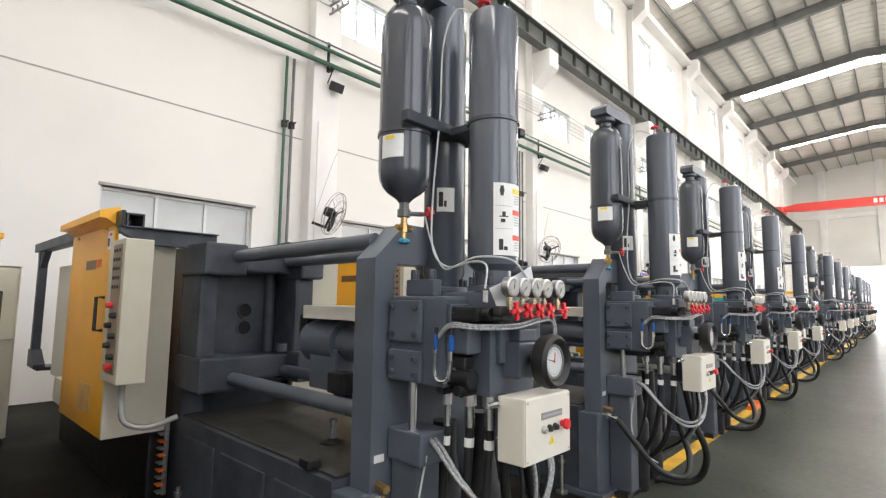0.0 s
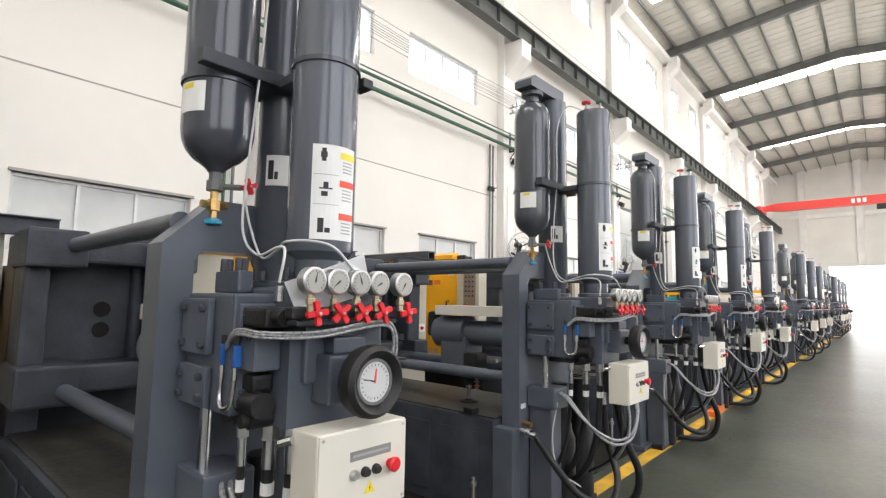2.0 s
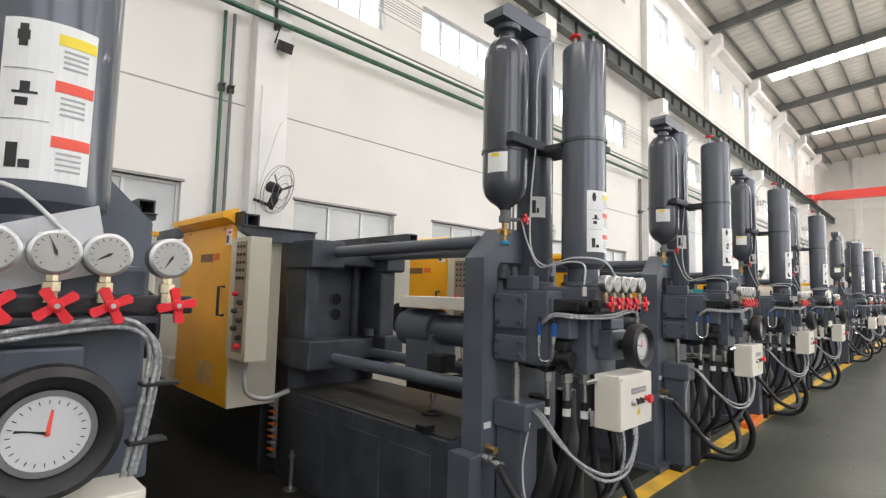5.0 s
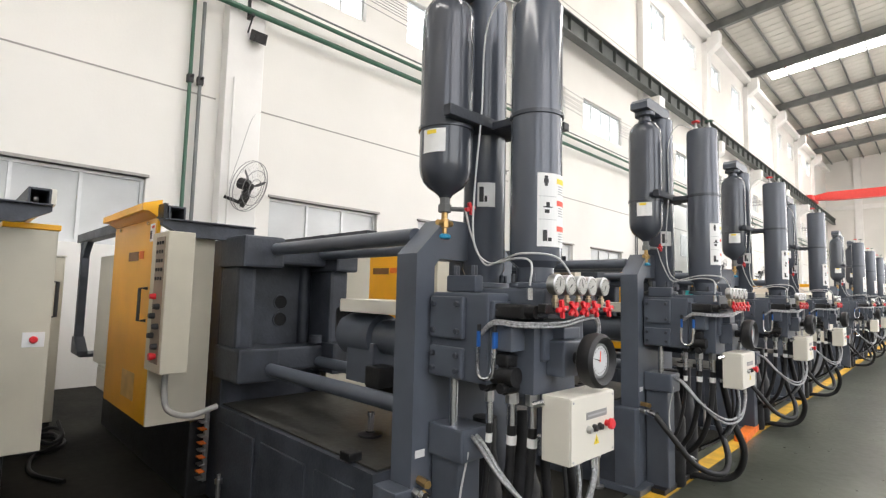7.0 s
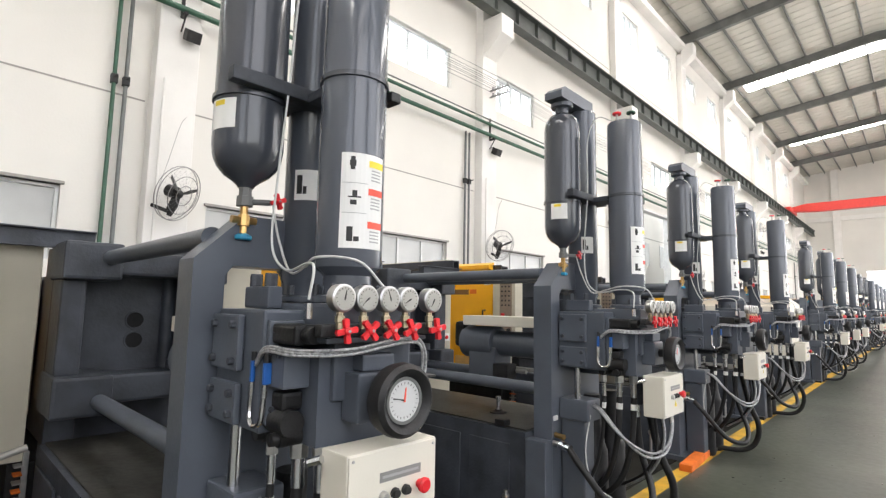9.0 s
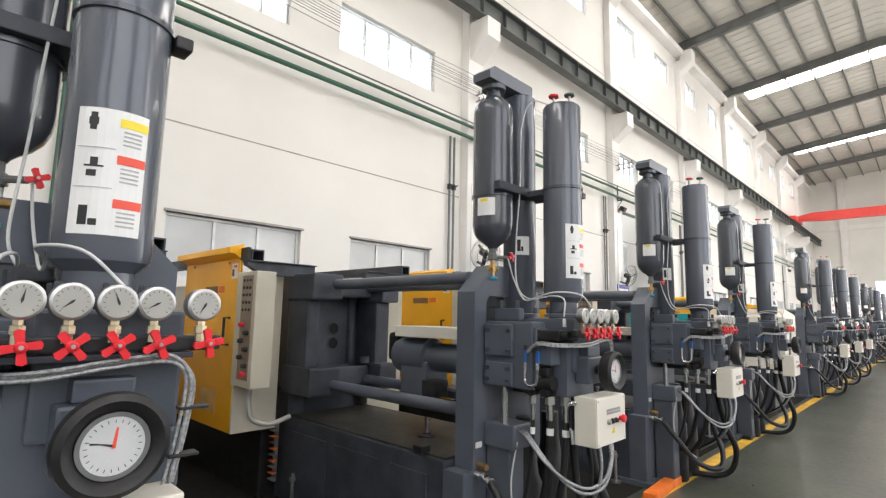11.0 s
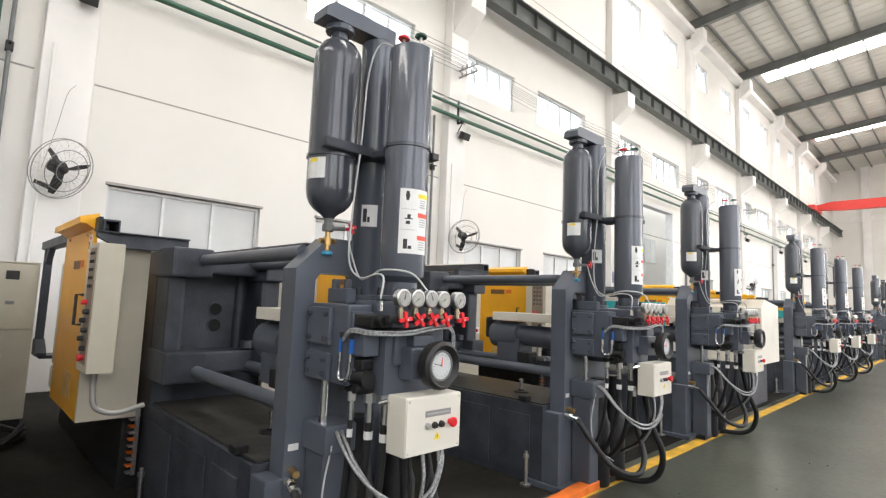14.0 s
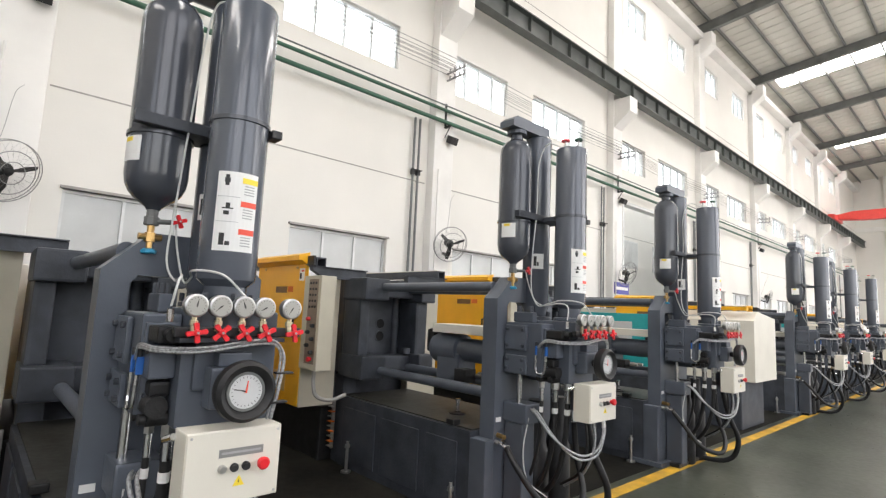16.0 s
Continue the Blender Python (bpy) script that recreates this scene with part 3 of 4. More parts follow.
    part("recess_fillet", cyl((-2.660, 0.36, 1.1), (-2.660, 0.36, 1.76), 0.05, 20), GREY2, mp, "", True)
    part("cast_lug", cyl((-2.400, 0.34, 1.14), (-2.400, 0.34, 1.2), 0.05, 16), GREY2, mp, "", True)
    # core cylinder between the platens
    cc = part("core_cylinder", lathe([(0.10, -1.72), (0.145, -1.70), (0.145, -1.35), (0.11, -1.34), (0.11, -0.69)], (0, 0.22, 1.275), "x", 32), GREY, m, "horizontal slate-grey hydraulic cylinder", True)
    part("tray", box(-1.64, -0.70, 0.06, 0.38, 1.43, 1.515, 0.006), CREAM, cc, "cream sheet tray")
    part("mount", box(-1.6, -1.3, 0.1, 0.34, 0.98, 1.24, 0.012), GREY, cc)
    part("knuckle", box(-1.8, -1.68, 0.12, 0.32, 1.22, 1.46, 0.04), DARK, cc)
    for y in (0.14, 0.28):
        part("fitting", cyl((-1.2, y, 1.06), (-1.0, y, 1.06), 0.018, 10), STEEL, cc)
    part("valve", box(-1.25, -1.1, 0.0, 0.14, 1.0, 1.12, 0.01), DARK, cc)
    ft = part("bed_foot", lathe([(0.075, 0.716), (0.075, 0.728), (0.03, 0.736), (0.03, 0.745)], (-1.2, 0.02, 0), "z", 20), DARK, m, "black oily foot", True)
    part("foot_screw", lathe([(0.018, 0.745), (0.018, 0.83), (0.024, 0.831), (0.024, 0.85)], (-1.2, 0.02, 0), "z", 12), CHROME, ft, "bright adjusting screw", True)
    part("bed_clamp", box(-0.95, -0.86, -0.36, -0.28, 0.716, 0.76, 0.008), DARK, m)
    # injection manifold
    part("manifold", box(-0.528, -0.17, -0.13, 0.02, 1.17, 1.575, 0.01), GREY, m, "slate-grey hydraulic manifold block")
    for z0, z1 in ((1.36, 1.555), (1.18, 1.32)):
        fl = part("flange", box(-0.515, -0.30, -0.158, -0.132, z0, z1, 0.008), GREY, m)
        for x in (-0.485, -0.33):
            for z in (z0 + 0.035, z1 - 0.035):
                part("bolt", hexbolt((x, -0.158, z), "y", 0.014, -0.018, bmesh.new()), GREY2, fl)
    fl = part("front_flange", box(-0.168, -0.145, -0.12, 0.01, 1.2, 1.54, 0.006), GREY, m)
    for y in (-0.10, -0.01):
        for z in (1.25, 1.37, 1.5):
            part("bolt", hexbolt((-0.145, y, z), "x", 0.012, 0.014, bmesh.new()), GREY2, fl)
    part("bottle_block", box(-0.526, 0.02, 0.025, 0.36, 1.28, 1.60, 0.012), GREY, m, "slate-grey bottle mounting block")
    part("riser_block", box(-0.526, -0.33, -0.04, 0.02, 1.577, 1.66, 0.01), GREY, m)
    for x in (-0.49, -0.37):
        for y in (-0.02, 0.0):
            part("cap_screw", hexbolt((x, y, 1.66), "z", 0.015, 0.05, bmesh.new()), GREY2, m)
    part("column_block", soften(prism([(-0.26, -0.02), (0.0, -0.02), (0.0, 0.16), (-0.26, 0.16)], 1.14, 1.44, "z"), 0.012), GREY, m, "slate-grey shot valve block")
    part("rear_block", box(-0.526, -0.05, 0.162, 0.40, 1.10, 1.27, 0.012), GREY, m)
    part("solenoid", box(-0.16, 0.0, -0.11, -0.02, 1.465, 1.53, 0.012), DARK, m, "black solenoid valve")
    part("solenoid_cap", cyl((0.0, -0.065, 1.498), (0.045, -0.065, 1.498), 0.028, 16), DARK, m, "", True)
    part("pilot_valve", box(-0.22, -0.08, -0.10, -0.022, 1.25, 1.31, 0.014), DARK, m, "oily dark pilot valve")
    part("hex_plug", cyl((-0.17, -0.075, 1.215), (-0.05, -0.075, 1.215), 0.042, 20), DARK, m, "", True)
    vb = part("pilot_block", box(-0.165, -0.045, -0.118, -0.022, 1.325, 1.45, 0.008), GREY, m, "slate-grey pilot valve block")
    for x in (-0.135, -0.075):
        part("cap_screw", hexbolt((x, -0.118, 1.43), "y", 0.008, -0.010, bmesh.new()), GREY2, vb)
    for x in (-0.215, -0.125):
        v = part("blue_block", box(x - 0.007, x + 0.007, -0.146, -0.119 if x > -0.2 else -0.131, 1.335, 1.405, 0.004), BLUE, m, "blue solenoid tag")
        part("plug", cyl((x, -0.135, 1.405), (x, -0.135, 1.435), 0.010, 10), RUBBER, v, "black cable plug", True)
        part("coupling", cyl((x, -0.140, 1.335), (x, -0.140, 1.295), 0.011, 8), CHROME, v, "bright coupling", True)
    part("elbow", sweep([(-0.215, -0.14, 1.295), (-0.215, -0.142, 1.235), (-0.195, -0.145, 1.205), (-0.165, -0.145, 1.20), (-0.135, -0.142, 1.22), (-0.125, -0.14, 1.295)], 0.009, 8), CHROME, m, "bright bent tube", True)
    for x in (-0.20, -0.10):
        part("check_valve", lathe([(0.022, -0.125), (0.022, -0.10), (0.030, -0.098), (0.030, -0.022)], (x, 0, 1.165), "y", 12), DARK, m, "oily dark check valve", True)
    part("actuator", box(0.002, 0.095, 0.07, 0.235, 1.215, 1.375, 0.01), GREY, m)
    part("actuator_lug", box(0.012, 0.075, 0.10, 0.235, 1.377, 1.432, 0.008), GREY, m)
    part("spindle", lathe([(0.045, 0.05), (0.045, 0.075), (0.028, 0.08), (0.028, 0.13), (0.05, 0.135), (0.05, 0.17)], (0.0, 0.165, 1.297), "x", 20), DARK, m, "", True)
    dl = part("dial_wheel", lathe([(0.066, 0.10), (0.09, 0.085), (0.111, 0.10), (0.118, 0.13), (0.115, 0.158), (0.10, 0.172), (0.088, 0.165), (0.074, 0.146), (0.066, 0.146)], (0.0, 0.215, 1.285), "x", 40), RUBBER, m, "black rubber-rimmed position wheel", True)
    dl.location = (0.062, -0.05, 0.012)
    part("dial_face", lathe([(0.064, 0.14), (0.064, 0.149)], (0.0, 0.215, 1.285), "x", 36), DIALW, dl, "white indicator dial")
    part("bezel", lathe([(0.074, 0.146), (0.074, 0.152), (0.064, 0.152), (0.064, 0.146)], (0.0, 0.215, 1.285), "x", 36), STEELGREY, dl)
    part("pointer", prism([(0.215, 1.282), (0.17, 1.297), (0.168, 1.293), (0.215, 1.288)], 0.1495, 0.151), INK, dl)
    part("pointer", prism([(0.211, 1.28), (0.219, 1.28), (0.222, 1.325), (0.218, 1.325)], 0.1495, 0.151), LABRED, dl, "red pointer")
    tk = bmesh.new()
    for k in range(24):
        q = 2 * math.pi * k / 24
        cyl((0.1495, 0.215 + 0.05 * math.sin(q), 1.285 + 0.05 * math.cos(q)), (0.1495, 0.215 + 0.057 * math.sin(q), 1.285 + 0.057 * math.cos(q)), 0.001, 4, tk)
    part("scale", tk, INK, dl)
    # gauges on a bar
    part("gauge_bar", box(0.06, 0.10, -0.08, 0.43, 1.495, 1.535, 0.006), DARK, m)
    part("gauge_shelf", box(-0.15, 0.10, -0.06, 0.36, 1.475, 1.492, 0.004), GREY2, m)
    for y, t in zip((-0.018, 0.073, 0.166, 0.253, 0.370), (10, -130, -20, -120, -150)):
        gauge(m, y, t)
    for y, t in zip((-0.012, 0.080, 0.172, 0.262, 0.384), (8, 40, 35, 25, 10)):
        star_valve(m, (0.125, y, 1.515), t)
        part("valve_neck", cyl((0.06, y, 1.515), (0.126, y, 1.515), 0.009, 8), STEEL, m)
    # gas bottles
    b1, b2, b3 = (-0.53, -0.06), (-0.52, 0.235), (-0.13, 0.17)
    R = 0.138
    a = part("accumulator", lathe([(0.03, 2.055), (0.036, 2.066), (0.056, 2.083), (0.088, 2.104), (0.115, 2.134), (0.131, 2.17), (R, 2.215), (R, 2.98), (0.13, 3.04), (0.10, 3.09), (0.055, 3.12), (0.05, 3.17)], (*b1, 0), "z", 48), BLACKB, m, "dark grey accumulator bottle with rounded ends", True)
    part("collar", lathe([(R, 2.395), (R + 0.008, 2.397), (R + 0.008, 2.415), (R, 2.417)], (*b1, 0), "z", 48), BLACKB, a, "", True)
    part("neck", lathe([(0.03, 1.98), (0.034, 1.982), (0.034, 2.02), (0.026, 2.022), (0.026, 2.065)], (*b1, 0), "z", 8), STEELGREY, a, "grey hexagon neck")
    part("brass_valve", lathe([(0.014, 1.87), (0.014, 1.90), (0.024, 1.902), (0.024, 1.945), (0.016, 1.947), (0.016, 1.98)], (*b1, 0), "z", 8), BRASS, a, "brass shut-off valve")
    part("brass_cross", cyl((b1[0], b1[1] - 0.05, 1.925), (b1[0], b1[1] + 0.05, 1.925), 0.015, 10), BRASS, a)
    part("blue_knob", lathe([(0.03, 1.845), (0.035, 1.85), (0.035, 1.862), (0.02, 1.87)], (*b1, 0), "z", 10), KNOBBLUE, a, "blue valve knob")
    star_valve(a, (b1[0] + 0.075, b1[1] + 0.10, 2.005), 20, 0.030)
    part("side_valve", cyl((b1[0], b1[1], 2.0), (b1[0] + 0.06, b1[1] + 0.08, 2.0), 0.012, 8), STEELGREY, a)
    band_label(a, b1, R, 2.262, 2.380, -98, -46, "accumulator")
    part("cap", lathe([(0.075, 3.165), (0.085, 3.17), (0.085, 3.20), (0.07, 3.205)], (*b1, 0), "z", 12), GREY, a)
    part("bridge_arm", soften(prism([(-0.20, 3.205), (0.30, 3.205), (0.30, 3.30), (-0.15, 3.30), (-0.20, 3.26)], -0.60, -0.45, "x"), 0.008), GREY, m, "slate-grey pipe bridge between bottles")
    t2 = part("gas_bottle", lathe([(0.105, 1.60), (0.105, 1.68), (0.115, 1.70), (0.115, 3.19), (0.10, 3.205)], (*b2, 0), "z", 44), BOTTLE, m, "tall plain slate-grey gas bottle", True)
    band_label(t2, b2, 0.115, 2.03, 2.16, -68, -20, "small")
    t3 = part("gas_bottle", lathe([(0.09, 1.60), (0.09, 1.70), (0.122, 1.73), (0.125, 1.75), (0.125, 2.995), (0.118, 3.01)], (*b3, 0), "z", 48), BOTTLE, m, "slate-grey gas bottle with safety stickers", True)
    part("collar", lathe([(0.125, 2.43), (0.132, 2.432), (0.132, 2.45), (0.125, 2.452)], (*b3, 0), "z", 48), BLACKB, t3, "", True)
    band_label(t3, b3, 0.125, 1.795, 2.14, -52, 28, "big")
    for x, y, col in ((-0.04, -0.03, RED), (0.05, 0.02, GREENP)):
        q = (b3[0] + x, b3[1] + y)
        part("top_stem", lathe([(0.016, 3.01), (0.016, 3.05), (0.009, 3.052), (0.009, 3.085)], (*q, 0), "z", 8), STEEL, t3)
        part("top_handle", lathe([(0.034, 3.085), (0.036, 3.09), (0.034, 3.10), (0.01, 3.104)], (*q, 0), "z", 8), col, t3, "coloured valve handwheel")
    # clamps between bottles
    part("clamp_tube", box(b1[0] + 0.125, b1[0] + 0.175, -0.21, 0.33, 2.42, 2.475, 0.005), GREY2, m, "square clamp tube")
    part("clamp_plate", box(-0.36, -0.20, 0.10, 0.25, 2.415, 2.455, 0.006), GREY2, m)
    part("clamp_plate", box(-0.58, -0.36, 0.02, 0.34, 2.42, 2.454, 0.006), GREY2, m)
    part("clamp_end", box(-0.13, -0.05, 0.29, 0.34, 2.40, 2.44, 0.006), DARK, m)
    for q, r in ((b2, 0.14), (b3, 0.125)):
        fl = part("bottle_flange", lathe([(r, 1.605), (r, 1.625), (r - 0.02, 1.63)], (*q, 0), "z", 32), GREY, m, "", True)
        for k in range(6):
            an = 2 * math.pi * k / 6
            part("bolt", hexbolt((q[0] + (r - 0.012) * math.cos(an), q[1] + (r - 0.012) * math.sin(an), 1.63), "z", 0.012, 0.04, bmesh.new()), GREY2, fl)
    # thin tubing
    hose(m, [(b1[0] + 0.06, b1[1] + 0.09, 2.0), (-0.43, 0.04, 1.86), (-0.36, 0.06, 1.72), (-0.25, 0.06, 1.735), (-0.1, 0.02, 1.76), (0.03, 0.10, 1.745), (0.06, 0.19, 1.66)], 0.0048, TUBE, "thin pale hydraulic tube", False, "tube")
    hose(m, [(-0.2, 0.13, 3.04), (-0.30, 0.07, 3.07), (-0.37, 0.05, 2.9), (-0.36, 0.02, 2.5), (-0.38, 0.00, 2.1), (-0.36, -0.02, 1.82), (-0.28, 0.0, 1.72), (-0.1, -0.02, 1.735), (0.01, -0.06, 1.71), (0.02, -0.08, 1.61)], 0.0048, TUBE, "thin pale hydraulic tube", False, "tube")
    part("tube_end", cyl((0.02, -0.08, 1.60), (0.02, -0.08, 1.55), 0.014, 8), CHROME, m)
    for k, (dx, dz) in enumerate(((0, 0), (0.004, 0.016), (-0.012, 0.008))):
        hose(m, [(-0.20, -0.135, 1.39 + dz), (-0.12, -0.14, 1.44 + dz), (0.0, -0.105, 1.435 + dz), (0.105 + dx, 0.02, 1.44 + dz), (0.112 + dx, 0.18, 1.462 + dz), (0.112 + dx, 0.30, 1.468 + dz), (0.102 + dx, 0.345 + 0.011 * k, 1.42), (0.092 + dx, 0.338 + 0.013 * k, 1.30), (0.082 + dx, 0.315 + 0.013 * k, 1.153)], 0.0052, BRAID, "silver braided conduit", False, "conduit")
    for z in (1.22, 1.34):
        part("cable_tie", box(0.066, 0.106, 0.318 + (z - 1.22) * 0.15, 0.392 + (z - 1.22) * 0.15, z, z + 0.008, 0.002), RUBBER, m, "black cable tie")
    # hanging control box
    cb = part("control_box", box(0.0, 0.135, 0.0, 0.364, 0.885, 1.155, 0.006), CREAM, m, "cream sheet-steel control box with push buttons")
    cb.location = (0.047, -0.027, 0.0)
    part("box_lid", box(0.1352, 0.141, 0.004, 0.360, 0.889, 1.151, 0.003), CREAM, cb)
    part("name_plate", box(0.1412, 0.1425, 0.12, 0.29, 1.055, 1.085, 0), PLATEG, cb, "grey engraved name plate")
    part("plate_print", box(0.1426, 0.143, 0.13, 0.28, 1.066, 1.074, 0), PRINTGREY, cb)
    part("key_switch", lathe([(0.016, 0.1412), (0.016, 0.152), (0.011, 0.160)], (0, 0.135, 1.015), "x", 16), STEEL, cb, "key switch", True)
    for y in (0.18, 0.225):
        part("push_button", lathe([(0.016, 0.1412), (0.016, 0.150), (0.012, 0.151), (0.012, 0.160)], (0, y, 1.015), "x", 16), INK, cb, "black push button", True)
    part("emergency_stop", lathe([(0.014, 0.1412), (0.014, 0.158), (0.023, 0.16), (0.024, 0.172), (0.018, 0.178)], (0, 0.285, 1.02), "x", 20), RED, cb, "red mushroom emergency stop", True)
    part("warning_sign", prism([(0.18, 0.945), (0.225, 0.945), (0.2025, 0.984)], 0.1413, 0.1425), LABYEL, cb, "yellow warning triangle")
    part("warning_bolt", prism([(0.2005, 0.95), (0.2055, 0.962), (0.2015, 0.962), (0.2045, 0.972), (0.1985, 0.960), (0.2025, 0.960)], 0.1426, 0.1432), INK, cb)
    for y in (0.018, 0.346):
        for z in (0.903, 1.137):
            part("lid_screw", lathe([(0.005, 0.141), (0.005, 0.1435)], (0, y, z), "x", 8), STEEL, cb)
    part("box_bracket", box(-0.10, -0.001, 0.14, 0.22, 0.93, 1.12, 0.004), GREY2, cb)
    part("gland", cyl((-0.02, -0.03, 1.11), (0.02, -0.01, 1.125), 0.014, 8), CHROME, cb)
    # lower posts, rods, hoses
    part("lower_post", box(-0.52, -0.34, -0.12, 0.03, 0.0, 0.80, 0.012), GREY, m)
    part("post_head", box(-0.527, -0.30, -0.14, 0.05, 0.80, 0.95, 0.012), GREY, m)
    part("piston_rod", cyl((-0.40, -0.10, 0.94), (-0.40, -0.10, 1.18), 0.022, 16), CHROME, m, "bright chrome rod", True)
    for y in (0.0, 0.3):
        part("pump_housing", lathe([(0.10, 0.0), (0.11, 0.02), (0.11, 0.55), (0.09, 0.6), (0.06, 0.8), (0.06, 0.955)], (-0.41, 0.14 + y, 0), "z", 24), DARK, m, "", True)
    part("drip_tray", box(-0.45, -0.34, -0.20, 0.60, 0.001, 0.045, 0.006), DARK, m)
    for x, y, r in ((-0.13, 0.0, 0.021), (-0.04, 0.03, 0.021), (-0.22, -0.05, 0.014)):
        h = part("vertical_hose", sweep([(x, y, 1.13), (x, y, 0.98), (x - 0.02, y, 0.70), (x - 0.1, y + 0.03, 0.45), (x - 0.25, y + 0.1, 0.28), (x - 0.34, y + 0.2, 0.3)], r, 10), RUBBER, m, "black hydraulic hose", True)
        part("ferrule", cyl((x, y, 0.99), (x, y, 1.12), r * 1.15, 12), CHROME, h, "bright crimped ferrule", True)
        part("nut", cyl((x, y, 1.085), (x, y, 1.14), r * 1.5, 6), STEEL, h)
        part("hose_tag", cyl((x - 0.002, y, 0.905), (x, y, 0.945), r * 1.1, 10), WHITE, h)
    hose(m, [(-0.45, -0.23, 0.64), (-0.40, -0.24, 0.63), (-0.27, -0.25, 0.50), (-0.12, -0.14, 0.28), (0.02, 0.02, 0.22), (0.02, 0.16, 0.34), (-0.08, 0.22, 0.6), (-0.1, 0.2, 0.9)], 0.024, RUBBER, "black hydraulic hose")
    part("brass_union", cyl((-0.53, -0.19, 0.69), (-0.45, -0.205, 0.688), 0.02, 6), BRASS, m)
    part("steel_union", cyl((-0.53, -0.215, 0.64), (-0.43, -0.235, 0.635), 0.02, 6), STEEL, m)
    hose(m, [(-0.06, 0.3, 0.95), (0.0, 0.34, 0.6), (0.07, 0.42, 0.34), (0.02, 0.46, 0.14), (-0.10, 0.44, 0.05), (-0.3, 0.40, 0.04), (-0.45, 0.36, 0.05)], 0.028, RUBBER, "thick black hose looping to the floor")
    for k in range(2):
        hose(m, [(-0.33, -0.06 + 0.03 * k, 0.92), (-0.23, -0.10 + 0.03 * k, 0.89), (-0.13, -0.07 + 0.02 * k, 0.77), (-0.03, 0.0 + 0.02 * k, 0.67 - 0.03 * k), (0.05, 0.10, 0.62 - 0.03 * k), (0.11, 0.20 + 0.01 * k, 0.66 - 0.03 * k), (0.13, 0.25 + 0.02 * k, 0.78), (0.12, 0.25 + 0.03 * k, 0.886)], 0.0095, BRAID, "silver braided conduit loop", True, "conduit")
    for k in range(3):
        x, y = 0.07 + 0.03 * (k % 2), 0.10 + 0.06 * k
        hose(m, [(x, y, 0.886), (x + 0.01, y + 0.01, 0.74), (x - 0.02, 0.14 + 0.03 * k, 0.60), (x - 0.12, 0.2, 0.45), (x - 0.3, 0.24, 0.32)], 0.010, BRAID if k == 1 else RUBBER, "", False, "cable")
    part("thin_wire", sweep([(-0.3, -0.1, 0.85), (-0.33, -0.12, 0.6), (-0.28, -0.12, 0.4), (-0.15, -0.05, 0.3)], 0.005, 6), TUBE, m)
    for k in range(2):
        part("levelling_bolt", lathe([(0.05, 0.0), (0.05, 0.02), (0.016, 0.021), (0.016, 0.24), (0.026, 0.241), (0.026, 0.27), (0.014, 0.271), (0.014, 0.30)], (-0.80 - 1.5 * k, -0.42, 0), "z", 12), STEEL, m, "zinc levelling bolt", True)
    # rear handwheel
    part("rear_shaft", cyl((-0.95, 0.30, 1.40), (-0.95, 0.58, 1.40), 0.03, 16), DARK, m, "", True)
    part("handwheel", lathe([(0.05, 0.50), (0.055, 0.57), (0.12, 0.59), (0.135, 0.61), (0.12, 0.63), (0.03, 0.635)], (-0.95, 0, 1.40), "y", 36), DARK, m, "black disc handwheel", True)
    # sliding guard door
    d = part("guard_door", box(-3.920, -2.700, -0.80, -0.775, 0.60, 2.06, 0.006), YELLOW, m, "yellow enamelled sliding guard door")
    part("hood", soften(prism([(-0.80, 2.062), (-0.775, 2.062), (-0.775, 2.19), (-0.90, 2.15), (-0.90, 2.10), (-0.86, 2.10)], -3.920, -2.700), 0.005), YELLOW, d)
    for k in range(2):
        part("hood_screw", lathe([(0.014, -0.80), (0.012, -0.815)], (-3.700 + 0.8 * k, 0, 2.03), "y", 10), BRASS, d)
    part("handle", sweep([(-2.830, -0.80, 1.32), (-2.830, -0.85, 1.32), (-2.830, -0.85, 1.55), (-2.830, -0.80, 1.55)], 0.012, 8, None, False), INK, d, "black bow handle", True)
    part("logo", box(-3.400, -3.120, -0.803, -0.8005, 1.76, 1.83, 0), mat_logo, d, "brown maker's mark as a plain bar")
    part("logo", box(-3.100, -2.980, -0.803, -0.8005, 1.77, 1.83, 0), ORANGE, d, "orange maker's mark as a plain bar")
    part("sticker", box(-2.850, -2.740, -0.803, -0.8005, 1.89, 2.02, 0), WHITE, d, "white warning sticker")
    part("sticker_print", box(-2.840, -2.800, -0.8045, -0.8032, 1.91, 1.97, 0), INK, d)
    part("sticker_print", box(-2.810, -2.750, -0.8045, -0.8032, 1.985, 2.005, 0), LABRED, d)
    part("sticker", box(-3.350, -3.000, -0.803, -0.8005, 0.72, 0.92, 0), mat_faint, d, "faded pale notice")
    part("end_panel", box(-2.698, -2.670, -0.80, -0.40, 0.60, 1.93, 0.006), BEIGE, d, "beige door end panel")
    part("hanger", box(-2.730, -2.570, -0.80, -0.772, 2.045, 2.15, 0.004), DARK, d, "black roller hanger")
    pb = part("button_panel", box(-2.668, -2.320, -0.83, -0.66, 1.0, 1.935, 0.008), BEIGE, m, "beige push-button panel")
    part("panel_face", box(-2.560, -2.370, -0.8335, -0.8305, 1.06, 1.90, 0), mat_panel, pb, "brown printed panel face")
    for k in range(5):
        for j in range(3):
            part("indicator", lathe([(0.012, -0.834), (0.012, -0.84)], (-2.520 + 0.055 * j, 0, 1.86 - 0.06 * k), "y", 10), INK, pb)
